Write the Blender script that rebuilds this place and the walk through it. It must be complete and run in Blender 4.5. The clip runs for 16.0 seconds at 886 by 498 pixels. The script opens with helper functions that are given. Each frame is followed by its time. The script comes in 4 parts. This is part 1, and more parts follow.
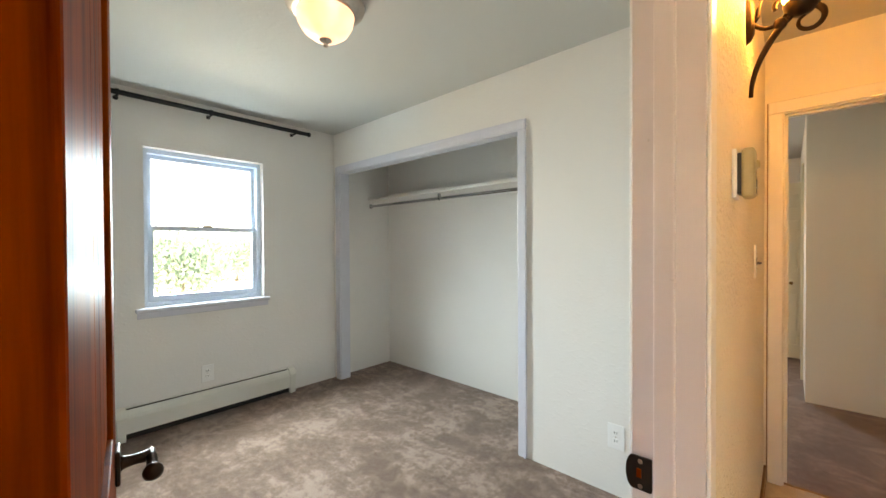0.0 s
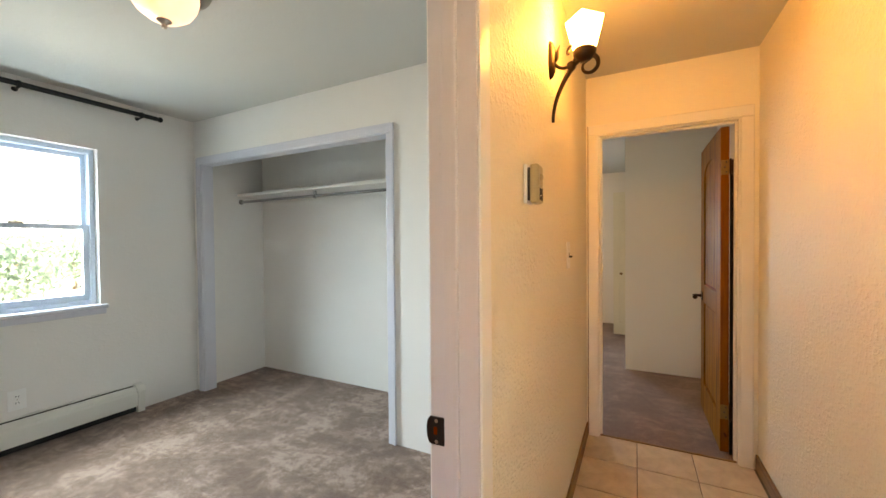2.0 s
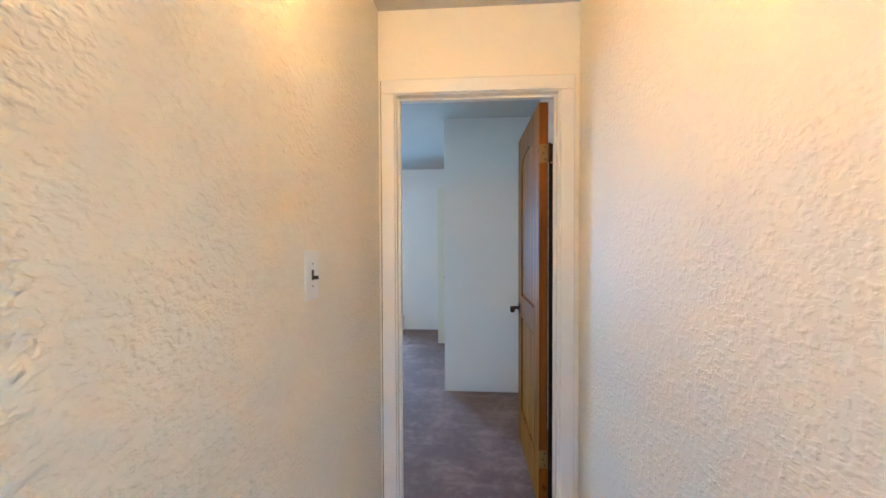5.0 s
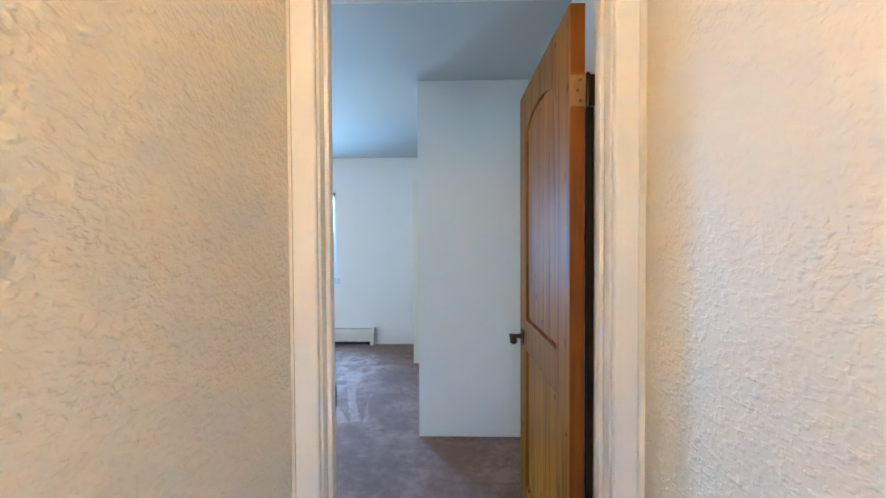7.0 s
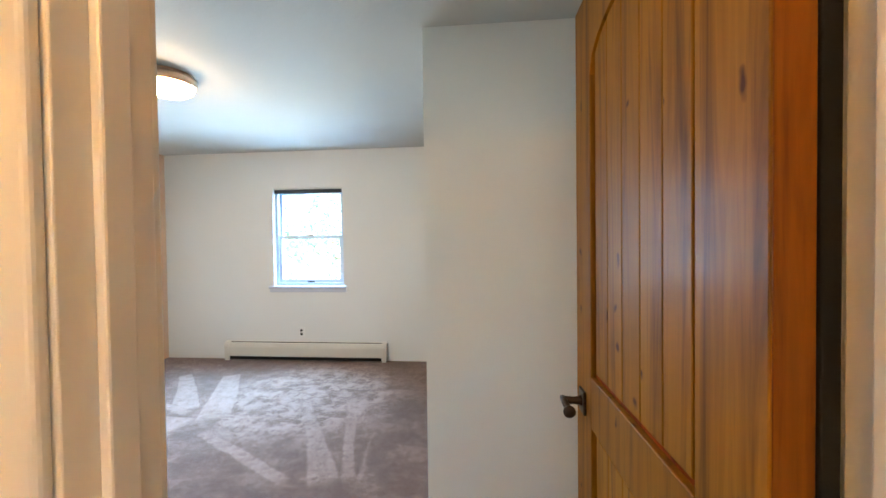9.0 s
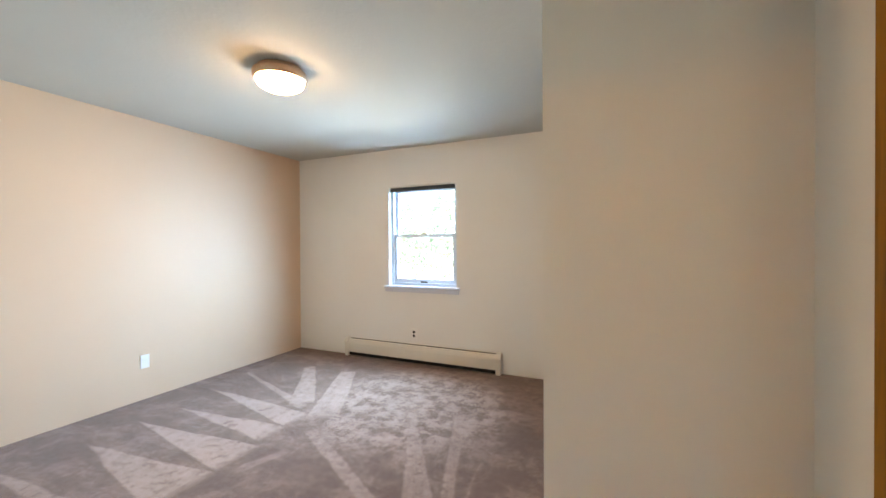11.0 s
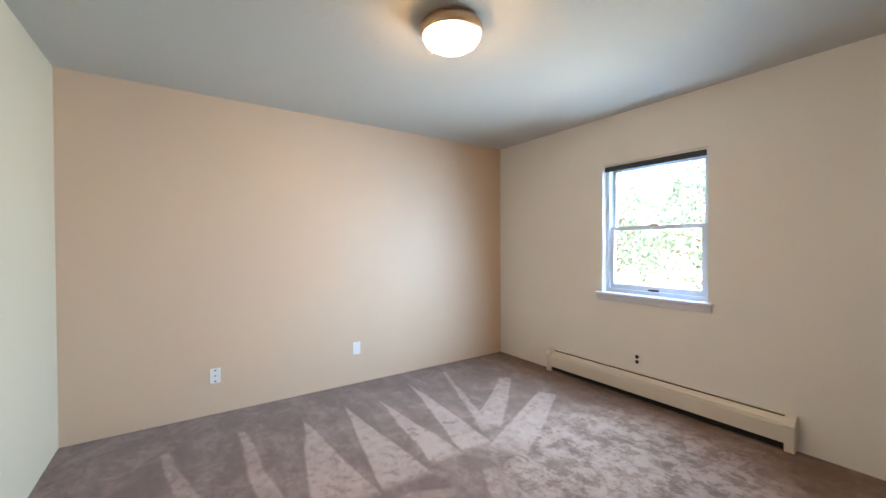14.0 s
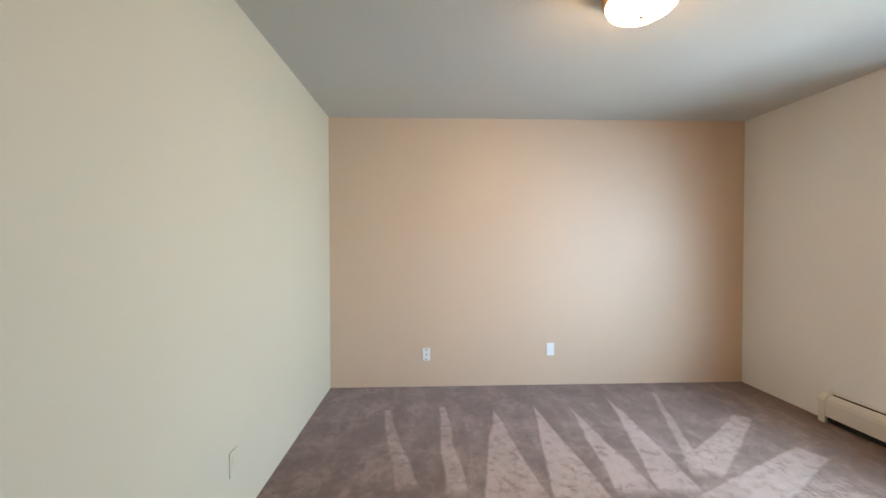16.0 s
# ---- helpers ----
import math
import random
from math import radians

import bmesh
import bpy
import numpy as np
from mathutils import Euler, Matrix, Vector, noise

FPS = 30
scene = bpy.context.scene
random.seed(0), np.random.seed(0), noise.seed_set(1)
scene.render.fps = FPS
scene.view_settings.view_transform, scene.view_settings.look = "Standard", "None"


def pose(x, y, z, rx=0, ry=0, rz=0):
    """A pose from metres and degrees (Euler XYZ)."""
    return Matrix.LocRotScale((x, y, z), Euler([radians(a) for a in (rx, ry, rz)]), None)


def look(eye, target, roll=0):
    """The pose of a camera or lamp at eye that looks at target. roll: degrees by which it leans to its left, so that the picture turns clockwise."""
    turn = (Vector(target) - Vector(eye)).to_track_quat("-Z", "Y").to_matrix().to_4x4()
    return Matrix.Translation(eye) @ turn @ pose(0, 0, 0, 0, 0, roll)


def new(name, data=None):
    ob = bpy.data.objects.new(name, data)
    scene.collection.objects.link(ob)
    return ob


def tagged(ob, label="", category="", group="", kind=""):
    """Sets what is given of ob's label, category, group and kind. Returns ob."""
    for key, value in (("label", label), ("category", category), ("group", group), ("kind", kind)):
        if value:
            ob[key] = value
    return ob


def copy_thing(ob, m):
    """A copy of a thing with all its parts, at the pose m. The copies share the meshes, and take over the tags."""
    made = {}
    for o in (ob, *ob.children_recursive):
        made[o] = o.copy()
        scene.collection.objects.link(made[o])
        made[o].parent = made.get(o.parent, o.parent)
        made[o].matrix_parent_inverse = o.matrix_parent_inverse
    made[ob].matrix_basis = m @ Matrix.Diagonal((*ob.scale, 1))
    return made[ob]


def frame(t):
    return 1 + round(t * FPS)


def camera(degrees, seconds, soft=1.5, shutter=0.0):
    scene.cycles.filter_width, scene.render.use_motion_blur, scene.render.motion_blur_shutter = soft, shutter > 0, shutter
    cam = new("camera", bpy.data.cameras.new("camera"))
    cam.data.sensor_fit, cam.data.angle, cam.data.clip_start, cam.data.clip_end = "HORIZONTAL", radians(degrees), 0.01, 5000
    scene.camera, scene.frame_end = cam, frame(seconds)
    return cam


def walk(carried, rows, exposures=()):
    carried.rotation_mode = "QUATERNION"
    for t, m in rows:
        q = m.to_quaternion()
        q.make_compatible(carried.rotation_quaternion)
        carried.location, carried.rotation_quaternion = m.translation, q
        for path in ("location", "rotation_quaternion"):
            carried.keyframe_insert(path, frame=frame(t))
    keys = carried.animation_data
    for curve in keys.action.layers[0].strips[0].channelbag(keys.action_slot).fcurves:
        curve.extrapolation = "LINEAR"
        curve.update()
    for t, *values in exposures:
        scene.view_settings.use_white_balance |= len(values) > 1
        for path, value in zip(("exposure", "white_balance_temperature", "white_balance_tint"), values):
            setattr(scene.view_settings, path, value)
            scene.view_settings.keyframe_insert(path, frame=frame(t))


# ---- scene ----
cam = camera(98.9, 16.0)
PATH = [
    (0, (0.076, 0.209, 1.336), (-1.274, 1.684, 1.315), -0.3),
    (0.5, (0.123, 0.179, 1.334), (-1.166, 1.708, 1.314), -0.3),
    (1, (0.163, 0.15, 1.328), (-1.02, 1.762, 1.307), -0.3),
    (1.5, (0.214, 0.154, 1.328), (-0.843, 1.852, 1.301), -0.4),
    (2, (0.276, 0.231, 1.329), (-0.632, 2.012, 1.298), -0.5),
    (2.5, (0.36, 0.383, 1.346), (-0.403, 2.231, 1.313), -0.6),
    (3, (0.427, 0.501, 1.357), (-0.22, 2.393, 1.324), -0.5),
    (3.5, (0.438, 0.617, 1.351), (-0.081, 2.548, 1.314), -0.4),
    (4, (0.414, 0.794, 1.353), (0.054, 2.761, 1.314), -0.4),
    (6.5, (0.397, 1.82, 1.354), (0.355, 3.819, 1.311), -0.1),
    (7, (0.398, 2.005, 1.352), (0.357, 4.004, 1.31), -0.3),
    (7.5, (0.425, 2.222, 1.369), (0.383, 4.221, 1.32), -0.4),
    (8, (0.438, 2.393, 1.378), (0.388, 4.392, 1.33), -0.5),
    (10.5, (0.434, 3.051, 1.321), (-0.192, 4.951, 1.313), -0.4),
    (11, (0.399, 3.145, 1.318), (-0.4, 4.979, 1.303), -0.3),
    (11.5, (0.334, 3.239, 1.292), (-0.581, 5.017, 1.285), -0.2),
    (12, (0.242, 3.35, 1.34), (-0.787, 5.065, 1.312), -0.4),
    (12.5, (0.149, 3.489, 1.335), (-1.032, 5.103, 1.304), -0.4),
    (13, (0.087, 3.65, 1.339), (-1.273, 5.116, 1.306), -0.4),
    (13.5, (0.065, 3.751, 1.313), (-1.449, 5.058, 1.288), -0.3),
    (14, (0.096, 3.796, 1.301), (-1.557, 4.922, 1.277), -0.2),
    (14.5, (0.136, 3.841, 1.318), (-1.65, 4.739, 1.29), -0.2),
    (15, (0.143, 3.926, 1.314), (-1.746, 4.58, 1.285), -0.1),
    (15.5, (0.142, 3.996, 1.318), (-1.825, 4.361, 1.282), -0.1),
    (16, (0.146, 4.01, 1.321), (-1.853, 4.082, 1.284), -0.1),
]
EXPOSURES = [(0, 3.84, 9500, 16), (1.5, 3.82, 9500, 16), (2.5, 3.83, 8000, 14), (3.5, 3.92, 5850, 6), (4.0, 3.98, 5250, 5), (6.5, 4.48, 4560, 2), (8.0, 4.42, 4900, 3), (10.5, 4.27, 7700, 15), (11.0, 4.10, 7350, 14), (13.0, 3.82, 7250, 15), (16.0, 3.74, 7800, 17)]
walk(cam, [(t, look(eye, target, roll)) for t, eye, target, roll in PATH], EXPOSURES)

# world and sun: bright, hazy daylight
world = bpy.data.worlds.new("sky")
scene.world = world
world.use_nodes = True
wt = world.node_tree
sky = wt.nodes.new("ShaderNodeTexSky")
sky.sky_type = "NISHITA"
sky.sun_disc = False
sky.sun_elevation = radians(46)
sky.sun_rotation = radians(115)
sky.air_density, sky.dust_density, sky.ozone_density = 1.0, 3.0, 1.0
wt.nodes["Background"].inputs[1].default_value = 0.15
wt.links.new(sky.outputs[0], wt.nodes["Background"].inputs[0])
sun_data = bpy.data.lights.new("sun", "SUN")
sun_data.energy, sun_data.angle, sun_data.color = 5.0, radians(0.6), (1.0, 0.95, 0.87)
sun = new("sun", sun_data)
sun.matrix_world = look((15, -7, 17), (0, 0, 0))

# the sky's light in the two window openings
for place, inward, watts, tone in (((-1.5225, 7.20, 1.44), (-0.46, -1, -0.62), 9.0, (0.34, 0.63, 1.0)), ((-3.58, 1.1825, 1.47), (1, 0, -1.0), 9.6, (0.48, 0.74, 1.0))):
    for rise in (-0.36, 0.0, 0.36):
        lamp = bpy.data.lights.new("window_light", "AREA")
        lamp.shape, lamp.size, lamp.size_y = "RECTANGLE", 0.82, 0.34
        lamp.energy, lamp.color = watts / 3, tone
        lamp.spread = radians(132)
        spot = Vector(place) + Vector((0, 0, rise))
        new("window_light", lamp).matrix_world = look(spot, spot + Vector(inward))
# light thrown up from the bright ground outside
for place, inward, watts in (((-1.5225, 7.22, 1.08), (-0.1, -1, 0.5), 1.5), ((-3.60, 1.1825, 1.10), (1, 0, 0.9), 1.1)):
    lamp = bpy.data.lights.new("ground_light", "AREA")
    lamp.shape, lamp.size, lamp.size_y = "RECTANGLE", 0.82, 0.25
    lamp.energy, lamp.color, lamp.spread = watts, (0.52, 0.78, 1.0), radians(130)
    new("ground_light", lamp).matrix_world = look(place, Vector(place) + Vector(inward))


# ---- materials ----
def mat(name, rough=0.5, metal=0.0, spec=0.5):
    m = bpy.data.materials.new(name)
    m.use_nodes = True
    b = m.node_tree.nodes["Principled BSDF"]
    b.inputs["Roughness"].default_value = rough
    b.inputs["Metallic"].default_value = metal
    b.inputs["Specular IOR Level"].default_value = spec
    return m, m.node_tree, b


def node(nt, kind, **vals):
    n = nt.nodes.new("ShaderNode" + kind)
    for k, v in vals.items():
        n.inputs[k].default_value = v
    return n


def coords(nt, scale=(1, 1, 1), rot=(0, 0, 0)):
    tc = nt.nodes.new("ShaderNodeTexCoord")
    mp = nt.nodes.new("ShaderNodeMapping")
    mp.inputs["Scale"].default_value = scale
    mp.inputs["Rotation"].default_value = rot
    nt.links.new(tc.outputs["Object"], mp.inputs[0])
    return mp.outputs[0]


def noise_tex(nt, vec, scale, detail=3.0, rough=0.55, distortion=0.0):
    n = node(nt, "TexNoise", Scale=scale, Detail=detail, Roughness=rough, Distortion=distortion)
    nt.links.new(vec, n.inputs["Vector"])
    return n.outputs["Fac"]


def ramp(nt, fac, stops):
    r = nt.nodes.new("ShaderNodeValToRGB")
    els = r.color_ramp.elements
    while len(els) < len(stops):
        els.new(0.5)
    for e, (p, c) in zip(els, stops):
        e.position = p
        e.color = (*c, 1) if len(c) == 3 else c
    nt.links.new(fac, r.inputs[0])
    return r.outputs[0]


def mix(nt, fac, a, b, mode="MIX"):
    m = nt.nodes.new("ShaderNodeMix")
    m.data_type = "RGBA"
    m.blend_type = mode
    for sock, v in ((m.inputs[0], fac), (m.inputs[6], a), (m.inputs[7], b)):
        if isinstance(v, (int, float)):
            sock.default_value = v
        elif isinstance(v, tuple):
            sock.default_value = (*v, 1)
        else:
            nt.links.new(v, sock)
    return m.outputs[2]


def math_node(nt, op, a, b=None, clamp=False):
    m = nt.nodes.new("ShaderNodeMath")
    m.operation = op
    m.use_clamp = clamp
    for sock, v in zip(m.inputs, (a, b)):
        if v is None:
            continue
        if isinstance(v, (int, float)):
            sock.default_value = v
        else:
            nt.links.new(v, sock)
    return m.outputs[0]


def bump(nt, bsdf, height, strength, dist):
    b = node(nt, "Bump", Strength=strength, Distance=dist)
    nt.links.new(height, b.inputs["Height"])
    nt.links.new(b.outputs[0], bsdf.inputs["Normal"])


def plaster(name, colour, strength, size, cover=0.5, rough=0.55):
    """Painted drywall with a sprayed and knocked-down texture."""
    m, nt, b = mat(name, rough, 0, 0.35)
    v = coords(nt)
    big = noise_tex(nt, v, 1.3, 2)
    dark = tuple(c * 0.93 for c in colour)
    nt.links.new(mix(nt, big, dark, colour), b.inputs["Base Color"])
    patch = ramp(nt, noise_tex(nt, v, 2.3, 3, 0.6), [(0.36, (0.40, 0.40, 0.40)), (0.58, (1, 1, 1))])
    # rounded, flattened lumps of two sizes
    w = coords(nt, (0.85, 0.85, 1.2), (0.5, 0.35, 0.2))
    flake = None
    for step, low, tall in ((0.55, 0.0, 0.6), (1.0, 0.02, 0.5)):
        n = noise_tex(nt, w, size * step, 1.5, 0.45, 0.25)
        blob = math_node(nt, "MULTIPLY", math_node(nt, "SUBTRACT", n, cover + low), 4.2, True)
        blob = math_node(nt, "MULTIPLY", blob, tall)
        flake = blob if flake is None else math_node(nt, "ADD", flake, blob)
    h = math_node(nt, "MULTIPLY", flake, patch)
    h = math_node(nt, "ADD", h, math_node(nt, "MULTIPLY", noise_tex(nt, v, size * 2.6, 3, 0.6), 0.05))
    bump(nt, b, h, strength, 0.0070)
    return m


def paint(name, colour, rough=0.35, wear=0.0):
    m, nt, b = mat(name, rough, 0, 0.5)
    v = coords(nt)
    n = noise_tex(nt, v, 6, 4)
    dark = tuple(c * 0.9 for c in colour)
    col = mix(nt, n, dark, colour)
    if wear:
        chips = ramp(nt, noise_tex(nt, v, 38, 4, 0.7), [(0.68, (0, 0, 0)), (0.72, (1, 1, 1))])
        col = mix(nt, math_node(nt, "MULTIPLY", chips, wear), col, (0.3, 0.26, 0.22))
    nt.links.new(col, b.inputs["Base Color"])
    return m


def metal_mat(name, colour, rough, metal=1.0):
    m, nt, b = mat(name, rough, metal)
    v = coords(nt)
    n = noise_tex(nt, v, 40, 4)
    nt.links.new(mix(nt, n, tuple(c * 0.7 for c in colour), colour), b.inputs["Base Color"])
    bump(nt, b, noise_tex(nt, v, 120, 2), 0.08, 0.0005)
    return m


def plain(name, colour, rough=0.4, metal=0.0):
    m, nt, b = mat(name, rough, metal)
    n = noise_tex(nt, coords(nt), 25, 3)
    nt.links.new(mix(nt, n, tuple(c * 0.92 for c in colour), colour), b.inputs["Base Color"])
    return m


def glow(name, colour, strength, base=(0.85, 0.8, 0.72)):
    m, nt, b = mat(name, 0.3)
    b.inputs["Base Color"].default_value = (*base, 1)
    b.inputs["Emission Color"].default_value = (*colour, 1)
    b.inputs["Emission Strength"].default_value = strength
    return m


def wood_mat(name, dark, light, scale=(22, 22, 1.3), knots=0.0, coat=0.06, gloss=0.10):
    """Varnished knotty pine; grain runs along the object's z."""
    m, nt, b = mat(name, 0.5, 0, gloss)
    info = nt.nodes.new("ShaderNodeObjectInfo")
    v0 = coords(nt)
    off = nt.nodes.new("ShaderNodeVectorMath")
    off.operation = "MULTIPLY_ADD"
    nt.links.new(info.outputs["Random"], off.inputs[0])
    off.inputs[1].default_value = (3.0, 5.0, 7.0)
    nt.links.new(v0, off.inputs[2])
    stretch = nt.nodes.new("ShaderNodeVectorMath")
    stretch.operation = "MULTIPLY"
    stretch.inputs[1].default_value = scale
    nt.links.new(off.outputs[0], stretch.inputs[0])
    grain = noise_tex(nt, stretch.outputs[0], 1.0, 5, 0.62, 0.8)
    fine = noise_tex(nt, stretch.outputs[0], 5.0, 3, 0.6)
    col = ramp(nt, grain, [(0.3, dark), (0.55, light), (0.75, tuple(c * 0.75 for c in light))])
    tone = mix(nt, math_node(nt, "MULTIPLY", info.outputs["Random"], 0.35), col, dark)
    tone = mix(nt, math_node(nt, "MULTIPLY", fine, 0.3), tone, tuple(c * 0.6 for c in dark))
    kn = node(nt, "TexVoronoi", Scale=1.0)
    kn.voronoi_dimensions = "2D"
    ks = nt.nodes.new("ShaderNodeVectorMath")
    ks.operation = "MULTIPLY"
    ks.inputs[1].default_value = (9, 9, 6.5)
    nt.links.new(off.outputs[0], ks.inputs[0])
    flat, plane = nt.nodes.new("ShaderNodeSeparateXYZ"), nt.nodes.new("ShaderNodeCombineXYZ")
    nt.links.new(ks.outputs[0], flat.inputs[0])
    nt.links.new(math_node(nt, "ADD", flat.outputs[0], flat.outputs[1]), plane.inputs[0])
    nt.links.new(flat.outputs[2], plane.inputs[1])
    ragged = node(nt, "TexNoise", Scale=9.0, Detail=3.0)
    nt.links.new(off.outputs[0], ragged.inputs["Vector"])
    warp = nt.nodes.new("ShaderNodeVectorMath")
    warp.operation = "MULTIPLY_ADD"
    warp.inputs[1].default_value = (0.7, 0.9, 0.0)
    nt.links.new(ragged.outputs["Color"], warp.inputs[0])
    nt.links.new(plane.outputs[0], warp.inputs[2])
    nt.links.new(warp.outputs[0], kn.inputs["Vector"])
    knot = ramp(nt, kn.outputs["Distance"], [(0.035, (1, 1, 1)), (0.10, (0, 0, 0))])
    some = nt.nodes.new("ShaderNodeSeparateXYZ")
    nt.links.new(kn.outputs["Color"], some.inputs[0])
    knot = math_node(nt, "MULTIPLY", knot, math_node(nt, "GREATER_THAN", some.outputs[0], 0.70))
    tone = mix(nt, math_node(nt, "MULTIPLY", knot, knots), tone, (0.055, 0.012, 0.003))
    nt.links.new(tone, b.inputs["Base Color"])
    b.inputs["Coat Weight"].default_value = coat
    b.inputs["Coat Roughness"].default_value = 0.25
    bump(nt, b, fine, 0.08, 0.001)
    return m


def carpet_mat(name, strokes):
    """Cut-pile carpet; strokes adds the wedge-shaped marks of a vacuum cleaner and painted window sheen."""
    m, nt, b = mat(name, 0.95, 0, 0.1)
    b.inputs["Sheen Weight"].default_value = 0.25
    v = coords(nt)
    big = noise_tex(nt, v, 3.4, 8, 0.66, 0.35)
    mid = noise_tex(nt, v, 19, 6, 0.74, 0.2)
    fine = noise_tex(nt, v, 170, 3, 0.7)
    streak = noise_tex(nt, coords(nt, (1.3, 5.5, 1), (0, 0, 0.6)), 1.5, 7, 0.66, 0.5)
    nap = math_node(nt, "ADD", math_node(nt, "MULTIPLY", big, 0.42), math_node(nt, "MULTIPLY", mid, 0.34))
    nap = math_node(nt, "ADD", nap, math_node(nt, "MULTIPLY", streak, 0.24))
    light = ramp(nt, nap, [(0.455, (0, 0, 0)), (0.515, (0.38, 0.38, 0.38)), (0.565, (1, 1, 1))])
    fac = math_node(nt, "MULTIPLY", light, 0.8)
    if strokes:
        sep = nt.nodes.new("ShaderNodeSeparateXYZ")
        wob = nt.nodes.new("ShaderNodeVectorMath")
        wob.operation = "MULTIPLY_ADD"
        nn = node(nt, "TexNoise", Scale=1.8, Detail=8.0)
        nt.links.new(v, nn.inputs["Vector"])
        nt.links.new(nn.outputs["Color"], wob.inputs[0])
        wob.inputs[1].default_value = (0.07, 0.07, 0)
        nt.links.new(v, wob.inputs[2])
        nt.links.new(wob.outputs[0], sep.inputs[0])
        X = math_node(nt, "SUBTRACT", sep.outputs[0], 0.035)
        Y = math_node(nt, "SUBTRACT", sep.outputs[1], 0.035)

        def sharp(value, gain=14.0):
            return math_node(nt, "MULTIPLY", value, gain, True)

        def wedge(ax, ay, bx, by, half_a, half_b, weight):
            """A light stroke from a to b, its half-width growing from end to end."""
            run = math.hypot(bx - ax, by - ay)
            ux, uy = (bx - ax) / run, (by - ay) / run
            along = math_node(nt, "ADD", math_node(nt, "MULTIPLY", X, ux), math_node(nt, "MULTIPLY", Y, uy))
            along = math_node(nt, "SUBTRACT", along, ax * ux + ay * uy)
            across = math_node(nt, "SUBTRACT", math_node(nt, "MULTIPLY", Y, ux), math_node(nt, "MULTIPLY", X, uy))
            across = math_node(nt, "ABSOLUTE", math_node(nt, "SUBTRACT", across, ay * ux - ax * uy))
            room = math_node(nt, "ADD", math_node(nt, "MULTIPLY", along, (half_b - half_a) / run), half_a)
            body = sharp(math_node(nt, "SUBTRACT", room, across), 55)
            ends = math_node(nt, "MULTIPLY", sharp(along, 25), sharp(math_node(nt, "SUBTRACT", run, along), 14))
            return math_node(nt, "MULTIPLY", math_node(nt, "MULTIPLY", body, ends), weight)

        tri = None
        for stroke in strokes:
            one = wedge(*stroke)
            tri = one if tri is None else math_node(nt, "MAXIMUM", tri, one)
        # mottled pale patch: the window's sheen on the pile, painted in
        window_sheen = ramp(nt, noise_tex(nt, v, 8.5, 9, 0.76, 0.15), [(0.44, (0, 0, 0)), (0.56, (1, 1, 1))])
        bx, by = math_node(nt, "ADD", X, 1.10), math_node(nt, "SUBTRACT", Y, 5.95)
        spot = math_node(nt, "SQRT", math_node(nt, "ADD", math_node(nt, "MULTIPLY", bx, bx), math_node(nt, "MULTIPLY", by, by)))
        window_sheen = math_node(nt, "MULTIPLY", window_sheen, math_node(nt, "MULTIPLY", sharp(math_node(nt, "SUBTRACT", 0.95, spot), 3), 0.95))
        ragged = ramp(nt, noise_tex(nt, v, 16, 5, 0.7), [(0.34, (0.25, 0.25, 0.25)), (0.52, (1, 1, 1))])
        mark = math_node(nt, "MULTIPLY", tri, ragged)
        mark = math_node(nt, "MAXIMUM", mark, window_sheen)
        fac = math_node(nt, "ADD", math_node(nt, "MULTIPLY", fac, 0.52), math_node(nt, "MULTIPLY", mark, 0.85), True)
    col = mix(nt, fac, (0.165, 0.089, 0.060), (0.50, 0.342, 0.272))
    col = mix(nt, math_node(nt, "MULTIPLY", fine, 0.6), col, (0.12, 0.075, 0.055))
    nt.links.new(col, b.inputs["Base Color"])
    h = math_node(nt, "ADD", fine, math_node(nt, "MULTIPLY", mid, 0.6))
    bump(nt, b, h, 0.6, 0.006)
    return m


M_HALL = plaster("hall_plaster", (0.86, 0.81, 0.69), 0.8, 84, 0.45)
M_HALLE = plaster("smoother_hall_plaster", (0.86, 0.81, 0.69), 0.55, 78, 0.50)
M_HALLN = plaster("smooth_hall_plaster", (0.86, 0.81, 0.69), 0.12, 62, 0.48)
M_BR1 = plaster("white_plaster", (0.82, 0.80, 0.77), 0.16, 60, 0.54)
M_BR2 = plaster("ivory_plaster", (0.83, 0.805, 0.765), 0.03, 40, 0.55)
M_ACCENT = plaster("beige_plaster", (0.72, 0.528, 0.378), 0.03, 40, 0.55)
# South wall darkened and yellowed: dimmer, warmer light put into its colour.
M_SOUTH = plaster("lamp_toned_plaster", (0.64, 0.575, 0.43), 0.03, 40, 0.55)
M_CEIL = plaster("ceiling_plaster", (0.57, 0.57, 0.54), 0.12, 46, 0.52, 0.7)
M_TRIM = paint("white_trim_paint", (0.84, 0.82, 0.77), 0.3)
M_TRIMWORN = paint("worn_trim_paint", (0.88, 0.86, 0.85), 0.3, 0.3)
# Mauve cast of the bedroom's daylight is in this colour; chips are wear.
M_JAMB = paint("mauve_daylit_jamb_paint", (0.69, 0.63, 0.67), 0.3, 0.5)
M_TRIMCOOL = paint("cool_trim_paint", (0.66, 0.67, 0.74), 0.3)
M_BIFOLD = paint("cream_door_paint", (0.80, 0.77, 0.64), 0.4)
# White vinyl tinted blue: the daylight's bloom on the frames, put into colour.
M_VINYL = paint("daylight_blue_vinyl", (0.68, 0.79, 0.92), 0.3)
M_HEATER = paint("heater_enamel", (0.78, 0.77, 0.71), 0.35)
M_HEATER2 = paint("ivory_heater_enamel", (0.74, 0.69, 0.61), 0.35)
M_PLASTIC = plain("white_plastic", (0.88, 0.88, 0.87), 0.3)
M_IVORY = plain("ivory_plastic", (0.44, 0.37, 0.21), 0.35)
M_BLACK = plain("black_plastic", (0.012, 0.011, 0.010), 0.35)
